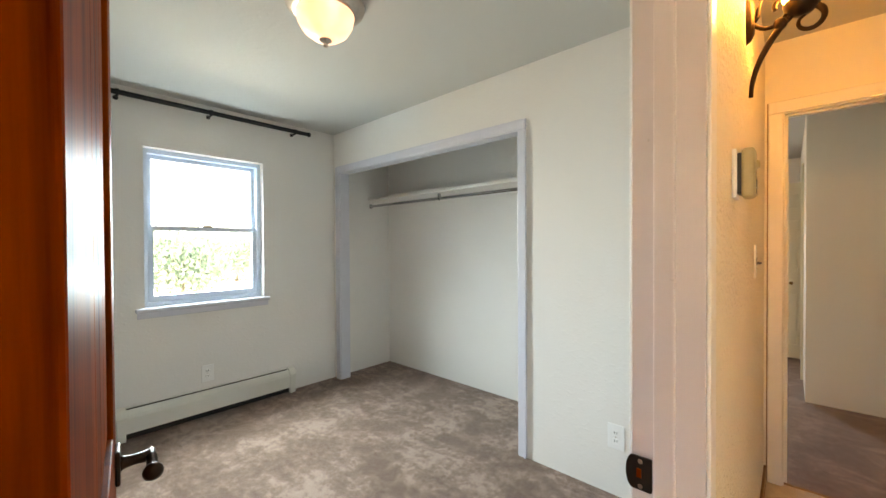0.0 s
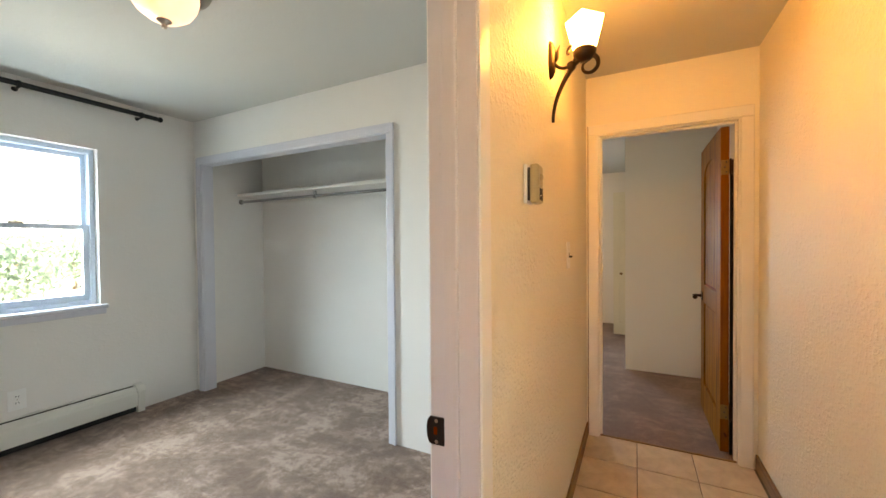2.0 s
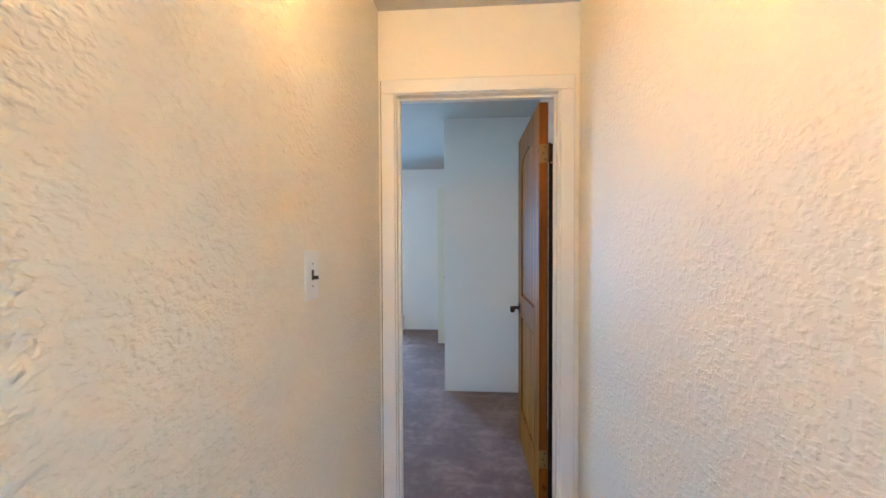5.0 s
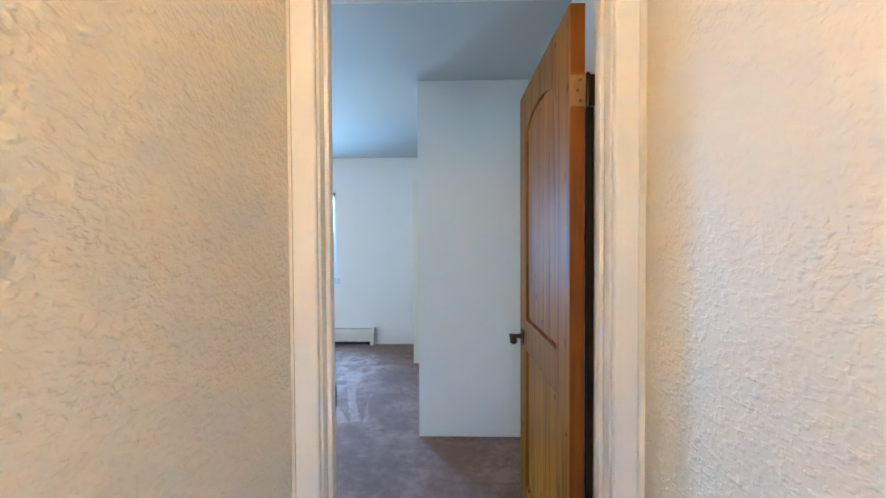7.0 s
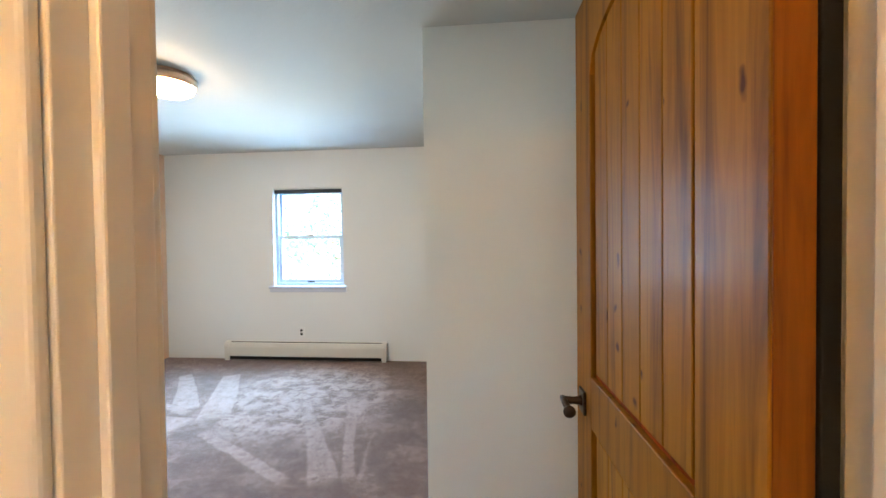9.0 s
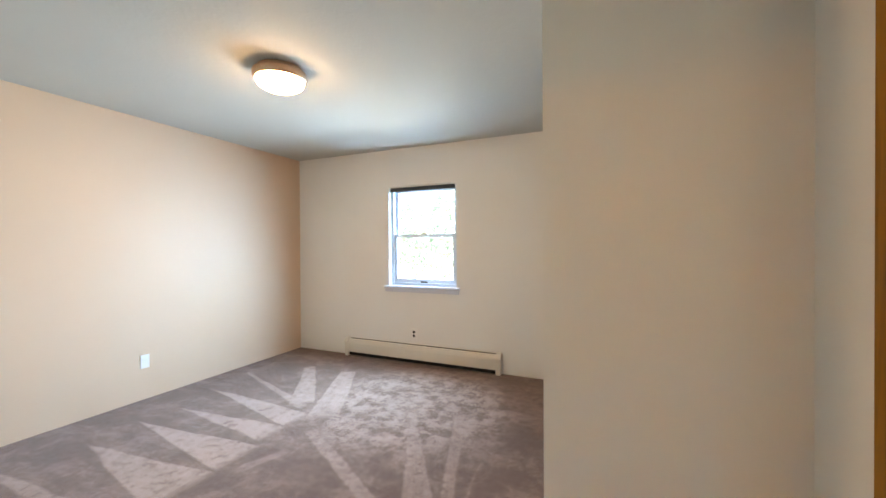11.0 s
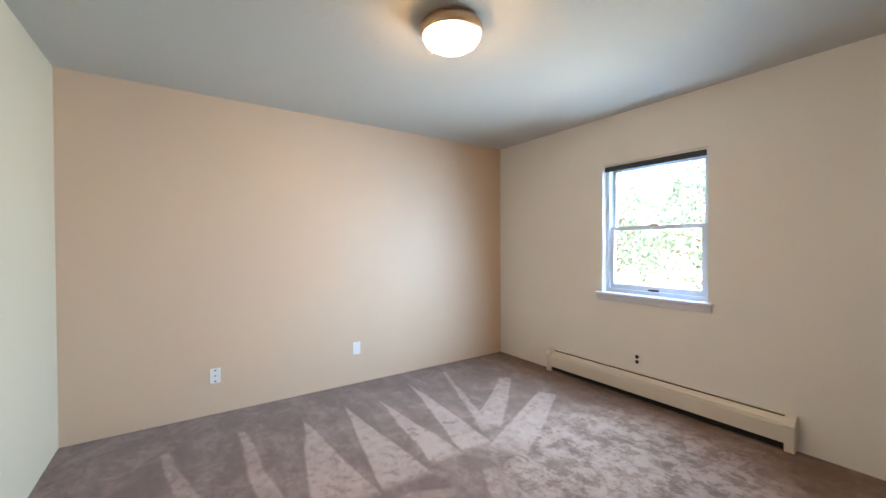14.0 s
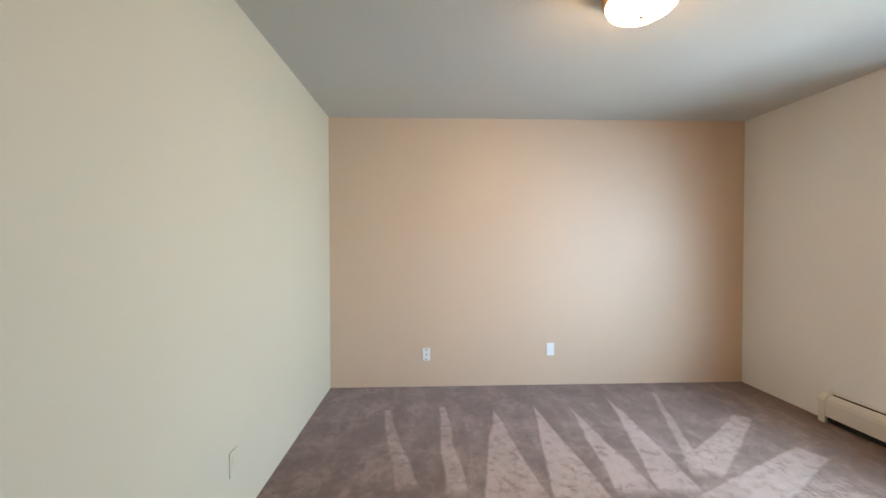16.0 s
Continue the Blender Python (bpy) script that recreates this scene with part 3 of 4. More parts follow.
# ---- panelled doors ----
def lever(parent, x, y, z, out, toward):
    """A lever handle on a square plate: out is the way off the door's face, toward the way the lever points."""
    plate = part("handle", box(x - 0.027, min(y, y + out * 0.008), z - 0.033, x + 0.027, max(y, y + out * 0.008), z + 0.033, 0.003), M_DARKIRON, parent, "dark bronze lever handle on a square plate")
    part("neck", tube([(x, y + out * 0.006, z), (x, y + out * 0.014, z), (x, y + out * 0.03, z), (x, y + out * 0.055, z)], [0.017, 0.012, 0.010, 0.012], 14), M_DARKIRON, plate, smooth=True)
    o = y + out * 0.056
    part("lever", tube([(x - toward * 0.022, o, z + 0.001), (x - toward * 0.018, o, z + 0.001), (x, o, z), (x + toward * 0.05, o, z - 0.003), (x + toward * 0.062, o, z - 0.004)], [0.004, 0.008, 0.009, 0.007, 0.008], 12), M_DARKIRON, plate, smooth=True)
    for k in range(6):
        part("twist", lathe([(0.0075, -0.003), (0.0098, 0.0), (0.0075, 0.003)], 12, pose(x + toward * (0.012 + 0.0085 * k), o, z - 0.0005 * k, 0, 90, 0)), M_DARKIRON, plate, smooth=True)
    part("knob_end", lathe([(0, -0.007), (0.010, -0.006), (0.017, -0.001), (0.017, 0.003), (0.011, 0.008), (0, 0.010)], 18, pose(x + toward * 0.066, o, z - 0.004, 0, 90 * toward, 0)), M_DARKIRON, plate, smooth=True)
    return plate


def plank_door(name, m, w, h, wood, label, hinge_face, t=0.036, inset=0.062, grip=0.897, rail=(0.83, 0.98), edge=None):
    """Knotty plank door with an arched upper panel: x from the hinge edge, y through its thickness."""
    sw = 0.138
    d = thing(name, m, label, "door")
    part("stile", box(0, 0, 0, sw, t, h, 0.003), wood, d)
    part("stile", box(w - sw, 0, 0, w, t, h, 0.003), wood, d)
    part("bottom_rail", box(sw, 0, 0, w - sw, t, 0.215, 0.003), wood, d)
    part("lock_rail", box(sw, 0, rail[0], w - sw, t, rail[1], 0.003), wood, d)
    if edge:
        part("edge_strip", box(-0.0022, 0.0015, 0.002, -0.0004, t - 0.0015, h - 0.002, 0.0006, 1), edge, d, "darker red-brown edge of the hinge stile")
    spring, crown = h - 0.235, h - 0.135
    bm = bmesh.new()
    n = 24
    fr, bk = [], []
    for y, out in ((0, fr), (t, bk)):
        for k in range(n + 1):
            u = k / n
            x = sw + u * (w - 2 * sw)
            z = spring + (crown - spring) * math.sqrt(max(0, 1 - (2 * u - 1) ** 2)) ** 0.9
            out.append((bm.verts.new((x, y, z)), bm.verts.new((x, y, h))))
    for k in range(n):
        bm.faces.new((fr[k][0], fr[k + 1][0], fr[k + 1][1], fr[k][1]))
        bm.faces.new((bk[k + 1][0], bk[k][0], bk[k][1], bk[k + 1][1]))
        bm.faces.new((fr[k + 1][0], fr[k][0], bk[k][0], bk[k + 1][0]))
        bm.faces.new((fr[k][1], fr[k + 1][1], bk[k + 1][1], bk[k][1]))
    bm.faces.new([fr[0][0], fr[0][1], bk[0][1], bk[0][0]])
    bm.faces.new([fr[n][1], fr[n][0], bk[n][0], bk[n][1]])
    bmesh.ops.recalc_face_normals(bm, faces=bm.faces[:])
    part("top_rail", bm, wood, d)
    count = 5
    pw = (w - 2 * sw - 0.036) / count
    for z0, z1 in ((0.228, rail[0] - 0.013), (rail[1] + 0.013, h - 0.14)):
        for k in range(count):
            xa = sw + 0.018 + k * pw
            part("plank", box(xa + 0.0006, 0.008, z0, xa + pw - 0.0006, t - 0.008, z1, 0.003), wood, d)
        part("panel_core", box(sw - 0.002, 0.014, z0 - 0.02, w - sw + 0.002, t - 0.014, z1 + 0.006), M_WOODRED, d, "dark red-brown groove behind the planks")
    lever(d, w - inset, 0, grip, -1, -1)
    lever(d, w - inset, t, grip, 1, -1)
    part("latch_plate", box(w - 0.0005, 0.006, grip - 0.03, w + 0.002, t - 0.006, grip + 0.03, 0.0005), M_BRASS, d, "brass latch plate")
    for z in (0.25, h - 0.25):
        hg = part("hinge", box(-0.0042, 0.002, z - 0.045, 0.0005, t - 0.001, z + 0.045, 0.0008), M_BRASS, d, "antique brass hinge")
        ky = t + 0.005 if hinge_face else -0.005
        part("knuckle", tube([(-0.006, ky, z - 0.05), (-0.006, ky, z - 0.046), (-0.006, ky, z + 0.046), (-0.006, ky, z + 0.05)], [0.004, 0.0065, 0.0065, 0.004], 10), M_DARKIRON, hg, smooth=True)
        if not hinge_face:
            part("jamb_leaf", box(-0.006, -0.033, z - 0.045, -0.0035, -0.008, z + 0.045, 0.0008), M_DARKIRON, hg, "dark bronze hinge leaf")
        for dz in (-0.03, 0.0, 0.03):
            part("screw", box(-0.0055, 0.012 + 0.008 * (dz == 0), z + dz - 0.004, -0.0038, 0.020 + 0.008 * (dz == 0), z + dz + 0.004, 0.001), M_BLACK, hg)
    return d


# swung into the first bedroom, a little short of square
plank_door("bedroom_door", pose(-0.166, 0.1815, 0.012, 0, 0, 180 - 7.6) @ pose(0, -0.039, 0), 0.805, 2.02, M_WOODRED, "red-brown varnished pine plank door standing open into the bedroom", 1, 0.039)
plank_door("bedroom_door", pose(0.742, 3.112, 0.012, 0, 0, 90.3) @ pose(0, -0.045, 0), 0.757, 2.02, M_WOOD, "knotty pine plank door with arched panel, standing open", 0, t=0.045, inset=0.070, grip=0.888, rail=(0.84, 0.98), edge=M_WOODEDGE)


# ---- windows ----
def window(name, m, w, h, label, latch=True):
    """A single-hung window: x across, y from the room's wall face outwards, z up from the sill."""
    win = thing(name, m, label, "window", kind="structure")
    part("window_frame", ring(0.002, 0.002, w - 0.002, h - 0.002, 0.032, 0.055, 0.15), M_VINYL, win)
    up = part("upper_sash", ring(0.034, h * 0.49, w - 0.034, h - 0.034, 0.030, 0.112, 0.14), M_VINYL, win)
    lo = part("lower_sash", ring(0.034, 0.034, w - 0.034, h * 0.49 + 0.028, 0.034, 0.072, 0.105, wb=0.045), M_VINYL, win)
    g = part("pane", box(0.062, 0.124, h * 0.49 + 0.028, w - 0.062, 0.127, h - 0.062), M_GLASS, up)
    g.visible_shadow = False
    g = part("pane", box(0.066, 0.087, 0.077, w - 0.066, 0.090, h * 0.49 - 0.004), M_GLASS, lo)
    g.visible_shadow = False
    part("sash_lock", box(w * 0.46, 0.066, h * 0.49 + 0.026, w * 0.55, 0.10, h * 0.49 + 0.042, 0.003), M_NICKEL, lo, "small grey sash lock")
    if latch:
        part("sash_lift", box(w * 0.45, 0.060, 0.036, w * 0.55, 0.073, 0.052, 0.002), M_FINS, lo, "small grey sash lift")
    part("window_sill", box(-0.055, -0.035, -0.028, w + 0.04, 0.055, 0.002, 0.008, 3), M_TRIMCOOL, win, "white-painted wooden sill")
    part("apron", box(-0.045, -0.018, -0.07, w + 0.03, 0, -0.026, 0.003), M_TRIMCOOL, win)
    return win


wy0, wz0, wy1, wz1 = WIN1
window("window_1", Matrix(((0, -1, 0, W1), (1, 0, 0, wy0), (0, 0, 1, wz0), (0, 0, 0, 1))), wy1 - wy0, wz1 - wz0, "white vinyl single-hung window above a painted sill", False)
wx0, wz0, wx1, wz1 = WIN2
window("window_2", pose(wx0, NORTH, wz0), wx1 - wx0, wz1 - wz0, "white vinyl single-hung window with a rolled-up shade")
rs = thing("roller_shade", pose(wx0, NORTH, wz1), "dark grey roller shade rolled up at the window head", "blind")
part("roll", tube([(0.012, 0.03, -0.032), (0.02, 0.03, -0.032), (wx1 - wx0 - 0.02, 0.03, -0.032), (wx1 - wx0 - 0.012, 0.03, -0.032)], [0.018, 0.022, 0.022, 0.018], 16), M_SHADEFAB, rs, smooth=True)
part("cassette", box(0.004, 0.006, -0.016, wx1 - wx0 - 0.004, 0.054, -0.002, 0.003), M_HEATER, rs)
part("hem_bar", box(0.014, 0.012, -0.060, wx1 - wx0 - 0.014, 0.020, -0.048, 0.002), M_SHADEFAB, rs)
for xx in (0.004, wx1 - wx0 - 0.014):
    part("bracket", box(xx, 0.006, -0.056, xx + 0.010, 0.054, -0.015, 0.002), M_PLASTIC, rs)


# ---- baseboard heaters ----
def heater(m, length, enamel, label):
    h = thing("baseboard_heater", m @ Matrix.Diagonal((1, 1, 1.02, 1)), label, "heater")
    part("back_plate", box(0.02, 0, 0.02, length - 0.02, 0.006, 0.198, 0.001), enamel, h)
    part("back_lip", box(0.05, 0, 0.204, length - 0.05, 0.014, 0.213, 0.002), enamel, h)
    part("top_slot", boxes((0.05, 0.0, 0.185, length - 0.05, 0.010, 0.204), (0.05, 0.010, 0.185, length - 0.05, 0.033, 0.1945)), M_FINS, h, "dark slot along the top")
    part("hood", extrude_profile([(0.030, 0.202), (0.048, 0.193), (0.063, 0.172), (0.063, 0.166), (0.044, 0.186), (0.030, 0.195)], 0.05, length - 0.05), enamel, h)
    part("front_panel", extrude_profile([(0.058, 0.052), (0.066, 0.050), (0.069, 0.150), (0.065, 0.1645), (0.060, 0.1645), (0.062, 0.150)], 0.05, length - 0.05), enamel, h)
    part("fin_element", box(0.06, 0.008, 0.012, length - 0.06, 0.054, 0.13), M_FINS, h, "dark finned heating element")
    for xa in (0.0, length - 0.058):
        part("end_cap", extrude_profile([(0, 0), (0.070, 0.0), (0.073, 0.153), (0, 0.153)], xa + 0.004, xa + 0.054, 0.003), enamel, h)
        part("cap_hood", extrude_profile([(0, 0.150), (0.077, 0.150), (0.079, 0.164), (0.066, 0.190), (0.048, 0.208), (0, 0.218)], xa, xa + 0.058, 0.003), enamel, h)
    return h


heater(Matrix(((0, 1, 0, W1), (-1, 0, 0, 1.85), (0, 0, 1, 0), (0, 0, 0, 1))), 1.85 - 0.59, M_HEATER, "white enamelled baseboard heater along the window wall")
heater(Matrix(((-1, 0, 0, -0.60), (0, -1, 0, NORTH), (0, 0, 1, 0), (0, 0, 0, 1))), 1.94, M_HEATER2, "ivory enamelled baseboard heater along the window wall")


# ---- wall plates ----
def plate(m, label, name, category, kind_of, material=None):
    """x across, y out of the wall, z up, centred."""
    p = thing(name, m, label, category)
    half, rise = (0.041, 0.067) if kind_of == "switch" else (0.043, 0.066) if kind_of == "duplex" else (0.036, 0.058)
    part("cover_plate", box(-half, 0, -rise, half, 0.006, rise, 0.003), material or M_PLASTIC, p)
    if kind_of == "duplex":
        for z in (-0.021, 0.021):
            r = part("receptacle", box(-0.016, 0.004, z - 0.014, 0.016, 0.0085, z + 0.014, 0.004), material or M_PLASTIC, p)
            for x in (-0.006, 0.006):
                part("slot", box(x - 0.0015, 0.008, z - 0.004, x + 0.0015, 0.0092, z + 0.006), M_BLACK, r)
        part("screw", box(-0.003, 0.0055, -0.003, 0.003, 0.0075, 0.003, 0.001), M_NICKEL, p)
    elif kind_of == "black_duplex":
        for z in (-0.021, 0.021):
            part("receptacle", lathe([(0, 0.010), (0.013, 0.010), (0.016, 0.008), (0.016, 0.003)], 24, pose(0, 0, z, -90, 0, 0)), M_BLACK, p, "black receptacle")
    elif kind_of == "switch":
        part("switch_slot", box(-0.006, 0.005, -0.014, 0.006, 0.0075, 0.014), M_BLACK, p)
        part("toggle", box(-0.0045, 0.005, -0.012, 0.0045, 0.022, -0.002, 0.002), M_BLACK, p, "black toggle")
        for z in (-0.03, 0.03):
            part("screw", lathe([(0, 0.008), (0.003, 0.0075), (0.0035, 0.005)], 12, pose(0, 0, z, -90, 0, 0)), M_NICKEL, p)
    elif kind_of == "coax":
        part("socket", lathe([(0, 0.012), (0.004, 0.012), (0.005, 0.004)], 16, pose(0, 0, 0, -90, 0, 0)), M_BLACK, p)
        for z in (-0.042, 0.042):
            part("screw", box(-0.008, 0.0055, z - 0.004, 0.008, 0.0075, z + 0.004, 0.001), M_BLACK, p)
    else:
        part("insert", box(-0.017, 0.004, -0.034, 0.017, 0.0075, 0.034, 0.002), material or M_PLASTIC, p)
    return p


FACE_E = lambda x, y, z: Matrix(((0, 1, 0, x), (-1, 0, 0, y), (0, 0, 1, z), (0, 0, 0, 1)))   # faces +x
FACE_S = lambda x, y, z: Matrix(((-1, 0, 0, x), (0, -1, 0, y), (0, 0, 1, z), (0, 0, 0, 1)))  # faces -y
FACE_N = lambda x, y, z: pose(x, y, z)                                                       # faces +y
plate(FACE_E(W1, 1.155, 0.330), "white duplex outlet on the white wall", "wall_outlet", "outlet", "duplex")
plate(FACE_S(-0.60, CLO, 0.315), "white duplex outlet on the white wall", "wall_outlet", "outlet", "duplex")
plate(FACE_E(HW, 2.209, 1.263), "white switch plate with a black toggle", "light_switch", "switch", "switch")
plate(FACE_S(-1.62, NORTH, 0.325), "ivory outlet with black receptacles above the heater", "wall_outlet", "outlet", "black_duplex", M_BR2)
plate(FACE_E(ACC, 3.98, 0.296), "white cable outlet plate on the beige wall", "cable_plate", "wall plate", "coax")
plate(FACE_E(ACC, 5.123, 0.33), "white blank plate on the beige wall", "blank_plate", "wall plate", "blank")
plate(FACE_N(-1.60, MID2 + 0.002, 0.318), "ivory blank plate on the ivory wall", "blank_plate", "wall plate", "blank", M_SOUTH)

# thermostat
th = thing("thermostat", FACE_E(HW, 1.412, 1.508), "beige wall thermostat with its cover ajar", "thermostat")
part("base", box(-0.033, 0, -0.06, 0.037, 0.010, 0.06, 0.002), M_PLASTIC, th, "white back plate")
part("mechanism", box(-0.026, 0.008, -0.05, 0.028, 0.020, 0.05, 0.002), M_BLACK, th, "dark inner works")
cv = part("cover", box(-0.030, 0.018, -0.06, 0.034, 0.044, 0.06, 0.007, 3), M_IVORY, th)
part("window_frame", ring(-0.024, -0.054, 0.029, -0.010, 0.003, 0.0435, 0.0462, 0.0), M_IVORY, cv)
part("window", box(-0.021, 0.0435, -0.051, 0.026, 0.0450, -0.013, 0.0005), M_FINS, cv, "dark display window")
part("scale_line", box(-0.004, 0.0449, -0.037, 0.010, 0.0454, -0.034), M_PLASTIC, cv)
part("face_plate", box(-0.023, 0.0435, -0.004, 0.027, 0.0452, 0.052, 0.0008), M_IVORY, cv)
for zz in (-0.035, 0.0, 0.035):
    part("clip", box(-0.0335, 0.004, zz - 0.008, -0.027, 0.017, zz + 0.008, 0.001), M_PLASTIC, th)
part("dial", lathe([(0, 0.053), (0.008, 0.052), (0.010, 0.049), (0.0115, 0.045)], 20, pose(0.006, 0, 0.020, -90, 0, 0)), M_IVORY, cv, smooth=True)

# ---- hall sconce ----
sc = thing("wall_sconce", pose(HW, 1.782, -0.01), "dark bronze scrollwork wall sconce with a lit frosted shade", "wall lamp")
part("backplate", lathe([(0, 0.022), (0.022, 0.021), (0.031, 0.012), (0.035, 0.0)], 28, Matrix(((0, 0, 1, 0), (1, 0, 0, 0), (0, 2.2, 0, 2.062), (0, 0, 0, 1)))), M_DARKIRON, sc, smooth=True)


def arc(cx, cz, r0, r1, a0, a1, n=16):
    return [(cx + (r0 + (r1 - r0) * k / n) * math.cos(radians(a0 + (a1 - a0) * k / n)), 0, cz + (r0 + (r1 - r0) * k / n) * math.sin(radians(a0 + (a1 - a0) * k / n))) for k in range(n + 1)]


tail = [(0.012 + 0.083 * u ** 1.7, 0, 1.815 + 0.215 * u ** 0.85) for u in [k / 14 for k in range(15)]]
part("tail_arm", tube(tail, [0.006 + 0.005 * k / 14 for k in range(15)], 10), M_DARKIRON, sc, smooth=True)
scroll = tail[-3:-1] + arc(0.144, 2.012, 0.046, 0.016, 150, -250, 30)
part("scroll", tube(scroll, [0.009] * 12 + [0.008 - 0.0002 * k for k in range(len(scroll) - 12)], 10), M_DARKIRON, sc, smooth=True)
part("inner_scroll", tube([(0.0, 0, 2.05)] + arc(0.062, 2.062, 0.046, 0.040, 200, 300, 10) + arc(0.088, 2.075, 0.035, 0.018, -30, 200, 14)[2:], 0.0065, 10), M_DARKIRON, sc, smooth=True)
part("hook", tube([(0.018, 0, 2.05), (0.028, 0, 2.065), (0.030, 0, 2.09), (0.038, 0, 2.115)], [0.007, 0.007, 0.006, 0.003], 8), M_DARKIRON, sc, smooth=True)
part("knot", tube([(0.082, -0.014, 2.022), (0.082, -0.010, 2.022), (0.082, 0.010, 2.022), (0.082, 0.014, 2.022)], [0.008, 0.017, 0.017, 0.008], 12), M_DARKIRON, sc, smooth=True)
part("cup", lathe([(0, 2.030), (0.02, 2.032), (0.040, 2.050), (0.044, 2.070), (0.040, 2.076), (0, 2.074)], 28, pose(0.13, 0, 0)), M_DARKIRON, sc, smooth=True)
part("shade", lathe([(0.038, 2.075), (0.044, 2.083), (0.056, 2.13), (0.071, 2.192), (0.067, 2.193), (0.052, 2.13), (0.040, 2.086), (0, 2.083)], 4, pose(0.13, 0, 0)), M_SHADE, sc, "lit frosted glass shade with four flaring sides")

# ---- ceiling lamps ----
c1 = thing("ceiling_lamp", pose(-1.50, 1.14, CEIL1), "brushed-nickel ceiling lamp with a lit alabaster glass bowl", "ceiling lamp")
part("canopy", lathe([(0, 0), (0.172, 0), (0.178, -0.012), (0.172, -0.030), (0.158, -0.036), (0.146, -0.050), (0.134, -0.056), (0, -0.045)], 48), M_NICKEL, c1, smooth=True)
part("bowl", lathe([(0.128, -0.045), (0.130, -0.060), (0.121, -0.098), (0.100, -0.134), (0.066, -0.160), (0.020, -0.172), (0, -0.173)], 48), M_BOWL, c1, "lit alabaster glass bowl", smooth=True)
part("finial", lathe([(0.026, -0.168), (0.028, -0.174), (0.013, -0.184), (0.008, -0.191), (0.012, -0.196), (0.009, -0.203), (0, -0.208)], 24), M_NICKEL, c1, smooth=True)
c2 = thing("ceiling_lamp", pose(-1.50, 4.94, CEIL), "low brushed-nickel ceiling lamp with a lit white dome", "ceiling lamp")
part("base_pan", lathe([(0, 0), (0.135, 0), (0.135, -0.022), (0, -0.022)], 40), M_COPPER, c2)
part("canopy", lathe([(0, -0.018), (0.146, -0.018), (0.159, -0.024), (0.163, -0.036), (0.161, -0.060), (0.152, -0.074), (0.144, -0.072), (0, -0.06)], 48), M_COPPER, c2, smooth=True)
part("dome", lathe([(0.145, -0.070), (0.146, -0.080), (0.134, -0.101), (0.100, -0.122), (0.050, -0.135), (0, -0.138)], 48), M_BOWL2, c2, "lit white glass dome", smooth=True)
part("finial", lathe([(0.010, -0.130), (0.012, -0.137), (0.006, -0.143), (0, -0.145)], 16), M_NICKEL, c2, smooth=True)

# ---- first bedroom: curtain rod, closet shelf and rail ----
cr = thing("curtain_rod", pose(W1 + 0.075, 0, 2.375), "black metal curtain rod on wall brackets", "curtain rod")
part("rod", tube([(0, 0.46, 0), (0, 0.47, 0), (0, 1.95, 0), (0, 1.96, 0)], 0.0175, 14), M_ROD, cr, smooth=True)
for yy, s in ((0.46, -1), (1.96, 1)):
    part("finial", lathe([(0.012, -0.005), (0.019, 0.0), (0.019, 0.006), (0.010, 0.012), (0.021, 0.024), (0.023, 0.034), (0.016, 0.046), (0, 0.05)], 20, pose(0, yy, 0, -90 * s, 0, 0)), M_ROD, cr, smooth=True)
for yy in (0.62, 1.18, 1.86):
    b = part("bracket", tube([(-0.075, yy, -0.018), (-0.07, yy, -0.018), (-0.03, yy, -0.02), (0, yy, -0.018), (0.008, yy, -0.012)], [0.016, 0.009, 0.007, 0.008, 0.006], 10), M_ROD, cr, smooth=True)
    part("ring", lathe([(0.016, -0.009), (0.022, -0.009), (0.022, 0.009), (0.016, 0.009)], 20, pose(0, yy, 0, 90, 0, 0)), M_ROD, b, smooth=True)

cs = thing("closet_shelf", pose(0, 0, -0.014), "white-painted closet shelf on wall cleats", "shelf")
part("board", box(W1 + 0.003, 2.73, 1.835, -0.955, 3.009, 1.853, 0.003), M_BR1, cs)
part("cleat", box(W1 + 0.003, 2.75, 1.79, W1 + 0.02, 3.009, 1.835, 0.002), M_BR1, cs)
part("cleat", box(W1 + 0.02, 2.991, 1.79, -0.955, 3.009, 1.835, 0.002), M_BR1, cs)
part("front_lip", box(W1 + 0.003, 2.718, 1.831, -0.955, 2.73, 1.856, 0.002), M_TRIM, cs)
rl = thing("closet_rail", pose(0, 2.745, 1.762), "chrome closet hanging rail below the shelf", "clothes rail")
part("rail", tube([(W1 + 0.004, 0, 0), (W1 + 0.02, 0, 0), (-0.97, 0, 0), (-0.955, 0, 0)], 0.014, 14), M_CHROME, rl, smooth=True)
part("flange", lathe([(0, 0.012), (0.020, 0.012), (0.026, 0.004), (0.026, 0)], 20, pose(W1 + 0.021, 0, 0, 0, 90, 0)), M_CHROME, rl, smooth=True)
hk = part("bracket", box(-2.30, -0.010, 0.012, -2.276, 0.010, 0.046, 0.002), M_CHROME, rl, "metal rail support")
part("hook", tube([(-2.288, 0.016, 0.03), (-2.288, 0.02, 0), (-2.288, 0.0, -0.02), (-2.288, -0.018, -0.008), (-2.288, -0.018, 0.005)], 0.005, 8), M_CHROME, hk, smooth=True)


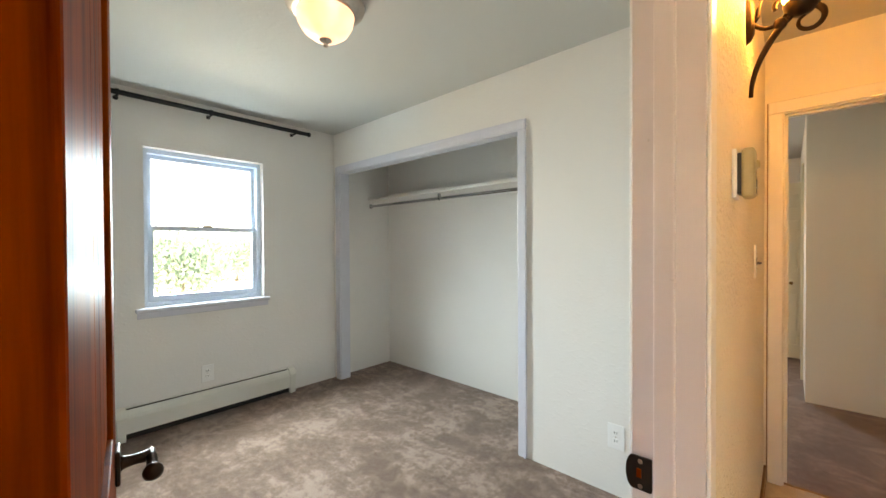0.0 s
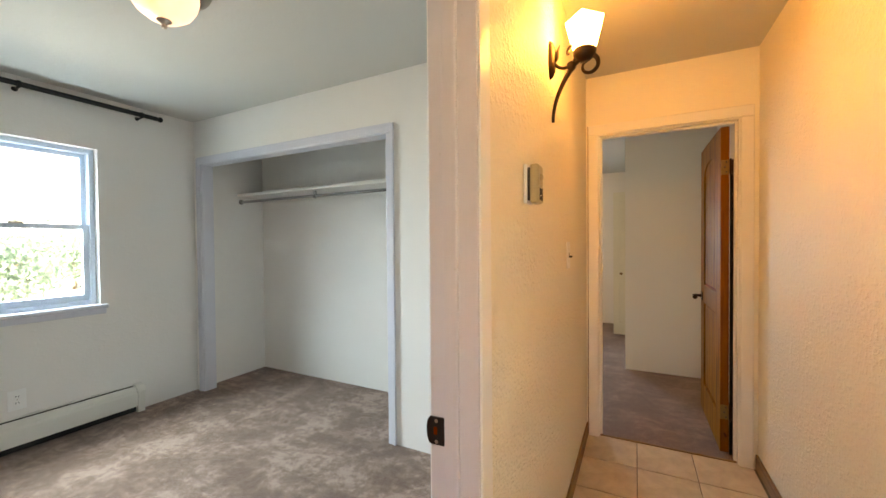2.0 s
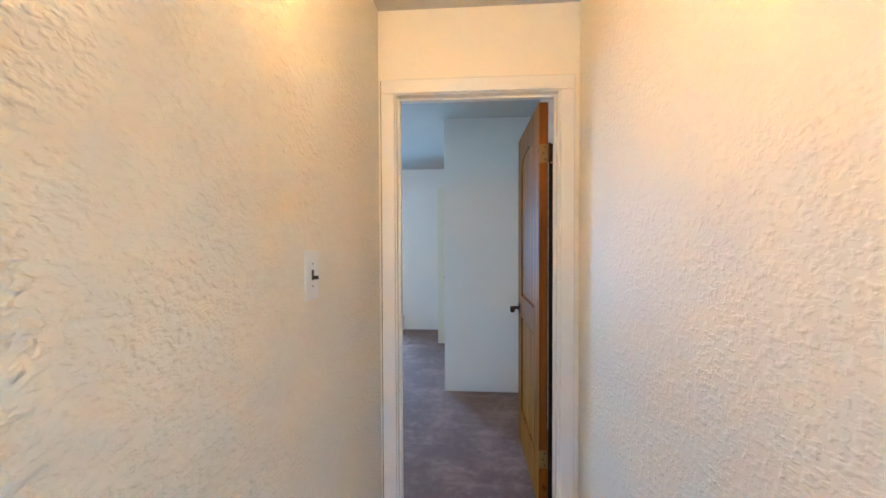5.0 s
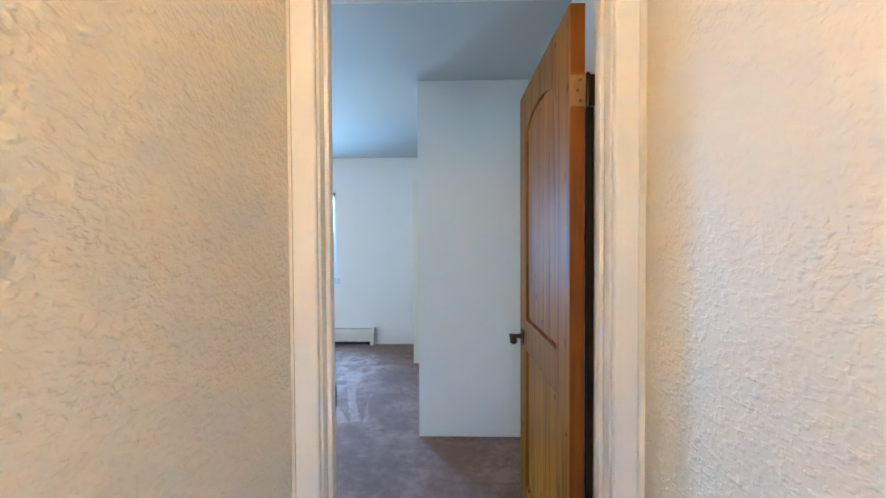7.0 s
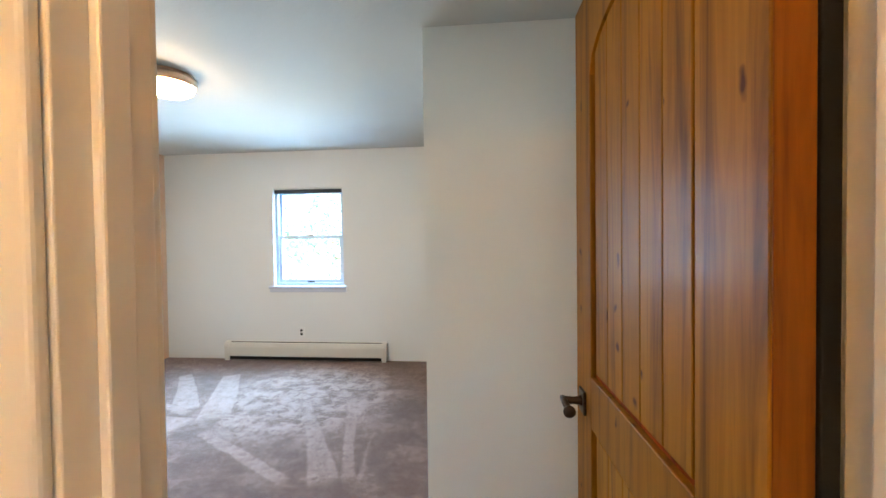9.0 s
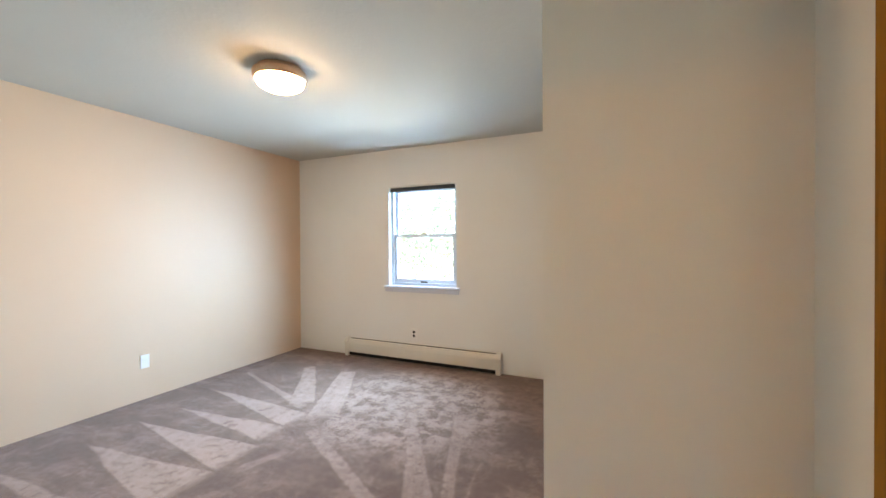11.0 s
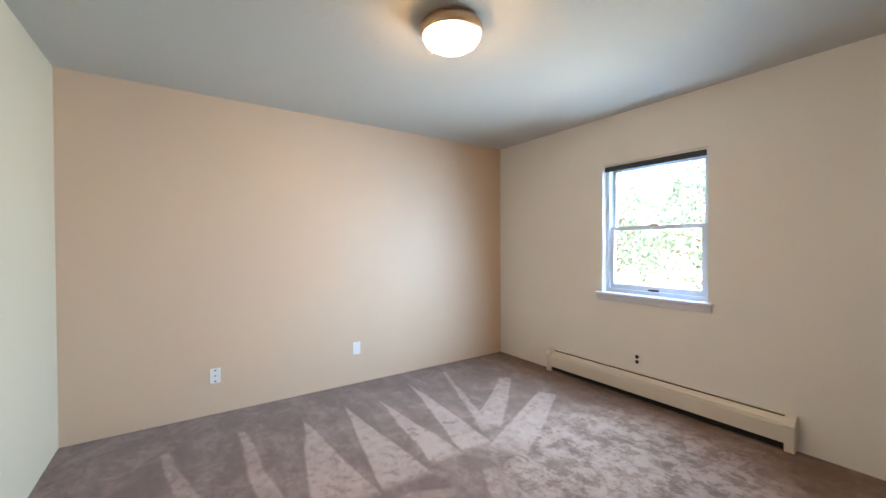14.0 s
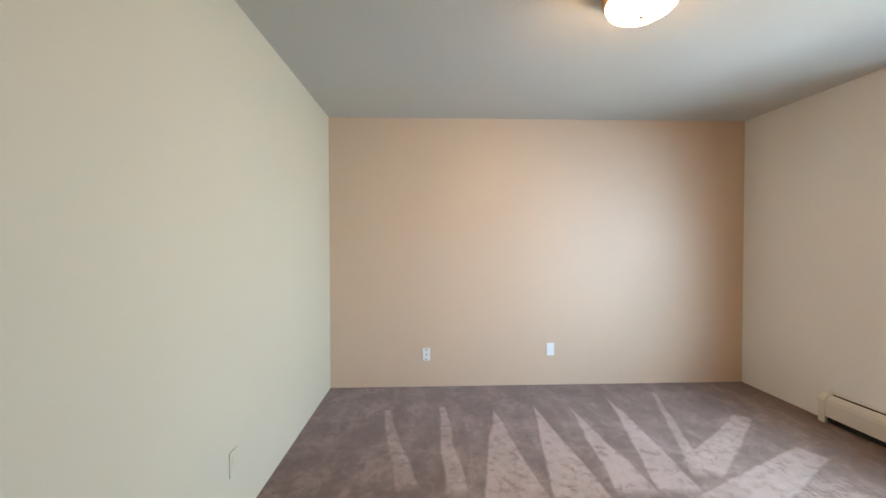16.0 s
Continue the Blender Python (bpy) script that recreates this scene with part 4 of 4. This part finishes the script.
# ---- second bedroom: folded closet door ----
def bifold_panel(parent, m, w, h):
    leaf = part("leaf", box(0, 0, 0, w, 0.030, h, 0.002), M_BIFOLD, parent)
    leaf.matrix_basis = m
    a, b = 0.052, w - 0.052
    for z0, z1 in ((0.14, 0.76), (0.95, 1.60), (1.70, 1.90)):
        for face in (0, 1):
            y = -0.0035 if not face else 0.0335
            part("panel_moulding", ring(a, z0, b, z1, 0.014, min(y, 0.015), max(y, 0.015), 0.003), M_BIFOLD, leaf)
            bm = bmesh.new()
            ys = (0.001, -0.005) if not face else (0.029, 0.035)
            o = [(a + 0.018, z0 + 0.018), (b - 0.018, z0 + 0.018), (b - 0.018, z1 - 0.018), (a + 0.018, z1 - 0.018)]
            i = [(a + 0.034, z0 + 0.036), (b - 0.034, z0 + 0.036), (b - 0.034, z1 - 0.036), (a + 0.034, z1 - 0.036)]
            vo = [bm.verts.new((x, ys[0], z)) for x, z in o]
            vi = [bm.verts.new((x, ys[1], z)) for x, z in i]
            bm.faces.new(vi)
            for k in range(4):
                bm.faces.new((vo[k], vo[(k + 1) % 4], vi[(k + 1) % 4], vi[k]))
            bm.faces.new(vo[::-1])
            bmesh.ops.recalc_face_normals(bm, faces=bm.faces[:])
            part("raised_panel", bm, M_BIFOLD, leaf)
    return leaf


bf = thing("bifold_door", pose(0, 0, 0), "cream six-panel bifold closet door, folded open", "closet door")
leaf = bifold_panel(bf, pose(-0.012, 6.112, 0.02, 0, 0, 0), 0.228, 2.0)
part("knob", lathe([(0.008, 0), (0.008, 0.012), (0.016, 0.020), (0.019, 0.028), (0.014, 0.036), (0, 0.038)], 20, pose(0.10, 0.0, 0.86, 90, 0, 0)), M_BRASS, leaf, "round wooden knob", smooth=True)
bifold_panel(bf, pose(-0.012, 6.152, 0.02, 0, 0, 2), 0.228, 2.0)
part("track", box(0.20, CL2[0] + 0.005, 2.024, 0.232, CL2[1] - 0.005, 2.049, 0.001), M_NICKEL, bf, "dark metal track")


# ---- hall baseboards ----
structure("baseboard_hall_west", box(HW, D1B + 0.072, 0, HW + 0.012, MID - 0.0, 0.085, 0.003), M_BASE, "brown wooden baseboard", "baseboard")
structure("baseboard_hall_east", box(HE - 0.012, -0.8, 0, HE, MID - 0.0, 0.085, 0.003), M_BASE, "brown wooden baseboard", "baseboard")
structure("threshold_trim", box(D2A, 3.020, -0.004, D2B, 3.036, 0.006, 0.003), M_BASE, "thin brown strip between tile and carpet", "threshold")
structure("threshold_trim_bedroom", box(-0.118, D1A, -0.004, -0.10, D1B, 0.006, 0.003), M_BASE, "thin brown strip between tile and carpet", "threshold")

# ---- outdoors ----
structure("ground", boxes((-300, -300, -1.2, 300, 300, -1.0)), M_GROUND, "dry grassy ground outside the windows", "ground")


def tree(m, height, spread, leaves, seed):
    rnd = random.Random(seed)
    tr = thing("tree", m, "leafy green tree outside the bedroom window", "tree", "trees outside")
    bm = bmesh.new()
    top = height * 0.75
    trunk = [(0.05 * math.sin(k), 0.05 * math.cos(2 * k), top * k / 8) for k in range(9)]
    part("trunk", tube(trunk, [0.16 * (1 - 0.9 * k / 8) * height / 6 for k in range(9)], 9), M_BARK, tr, smooth=True)
    centres = []
    for k in range(16):
        a, u = k * 2.4 + rnd.uniform(-0.3, 0.3), 0.28 + 0.66 * k / 16
        r = spread * (0.45 + 0.55 * math.sin(math.pi * min(1, (u - 0.1) / 0.9))) * rnd.uniform(0.7, 1.1)
        base = Vector((0, 0, height * u * 0.72))
        end = Vector((r * math.cos(a), r * math.sin(a), height * u + rnd.uniform(0, 0.3)))
        part("limb", tube([base, base.lerp(end, 0.4) + Vector((0, 0, 0.1)), end], [0.05, 0.03, 0.01], 6), M_BARK, tr)
        for j in range(4):
            centres.append(base.lerp(end, 0.45 + 0.2 * j) + Vector([rnd.uniform(-0.3, 0.3) for _ in range(3)]))
    for k in range(leaves):
        c = centres[rnd.randrange(len(centres))]
        p = c + Vector([rnd.gauss(0, 0.30 * spread / 1.6) for _ in range(3)])
        s = rnd.uniform(0.05, 0.12)
        q = Euler([rnd.uniform(0, 6.28) for _ in range(3)]).to_matrix()
        bm.faces.new([bm.verts.new(p + q @ Vector(v) * s) for v in ((-1, 0, 0), (0, -0.5, 0.1), (1, 0, 0), (0, 0.5, 0.1))])
    part("crown", bm, M_LEAF, tr, "loose crown of small green leaves")
    return tr


t1 = tree(pose(-18.0, 4.4, -1.0), 2.9, 1.8, 5500, 3)
t2 = tree(pose(-4.0, 16.0, -1.0), 5.0, 2.4, 5200, 8)
for base, x, y, rz in ((t1, -27.0, 9.5, 140), (t2, -0.4, 18.5, 100), (t2, -8.6, 18.0, 230), (t2, -14.5, 20.5, 310)):
    copy_thing(base, pose(x, y, -1.0, 0, 0, rz))

# ---- hall tiles ----
tile_bm = box(-0.1495, -0.1550, 0, 0.1495, 0.1550, 0.006, 0.0025, 1)
tile_me = finish("tile", tile_bm, M_TILE)
hall_floor = bpy.data.objects["floor_hall"]
for i in range(4):
    for j in range(13):
        cx, cy = -0.023 - 0.1515 + 0.303 * i, 3.022 - 0.158 - 0.316 * j
        x0, x1 = cx - 0.1495, cx + 0.1495
        lo, hi = (-0.115 if D1A + 0.1 < cy < D1B - 0.1 else HW - 0.02), HE + 0.02
        x0, x1 = max(x0, lo), min(x1, hi)
        if x1 - x0 < 0.02:
            continue
        ob = new("tile", tile_me if x1 - x0 > 0.29 else finish("tile", box(x0 - cx, -0.155, 0, x1 - cx, 0.155, 0.006, 0.0025, 1), M_TILE))
        ob.parent = hall_floor
        ob.location = (cx, cy, -0.0055)
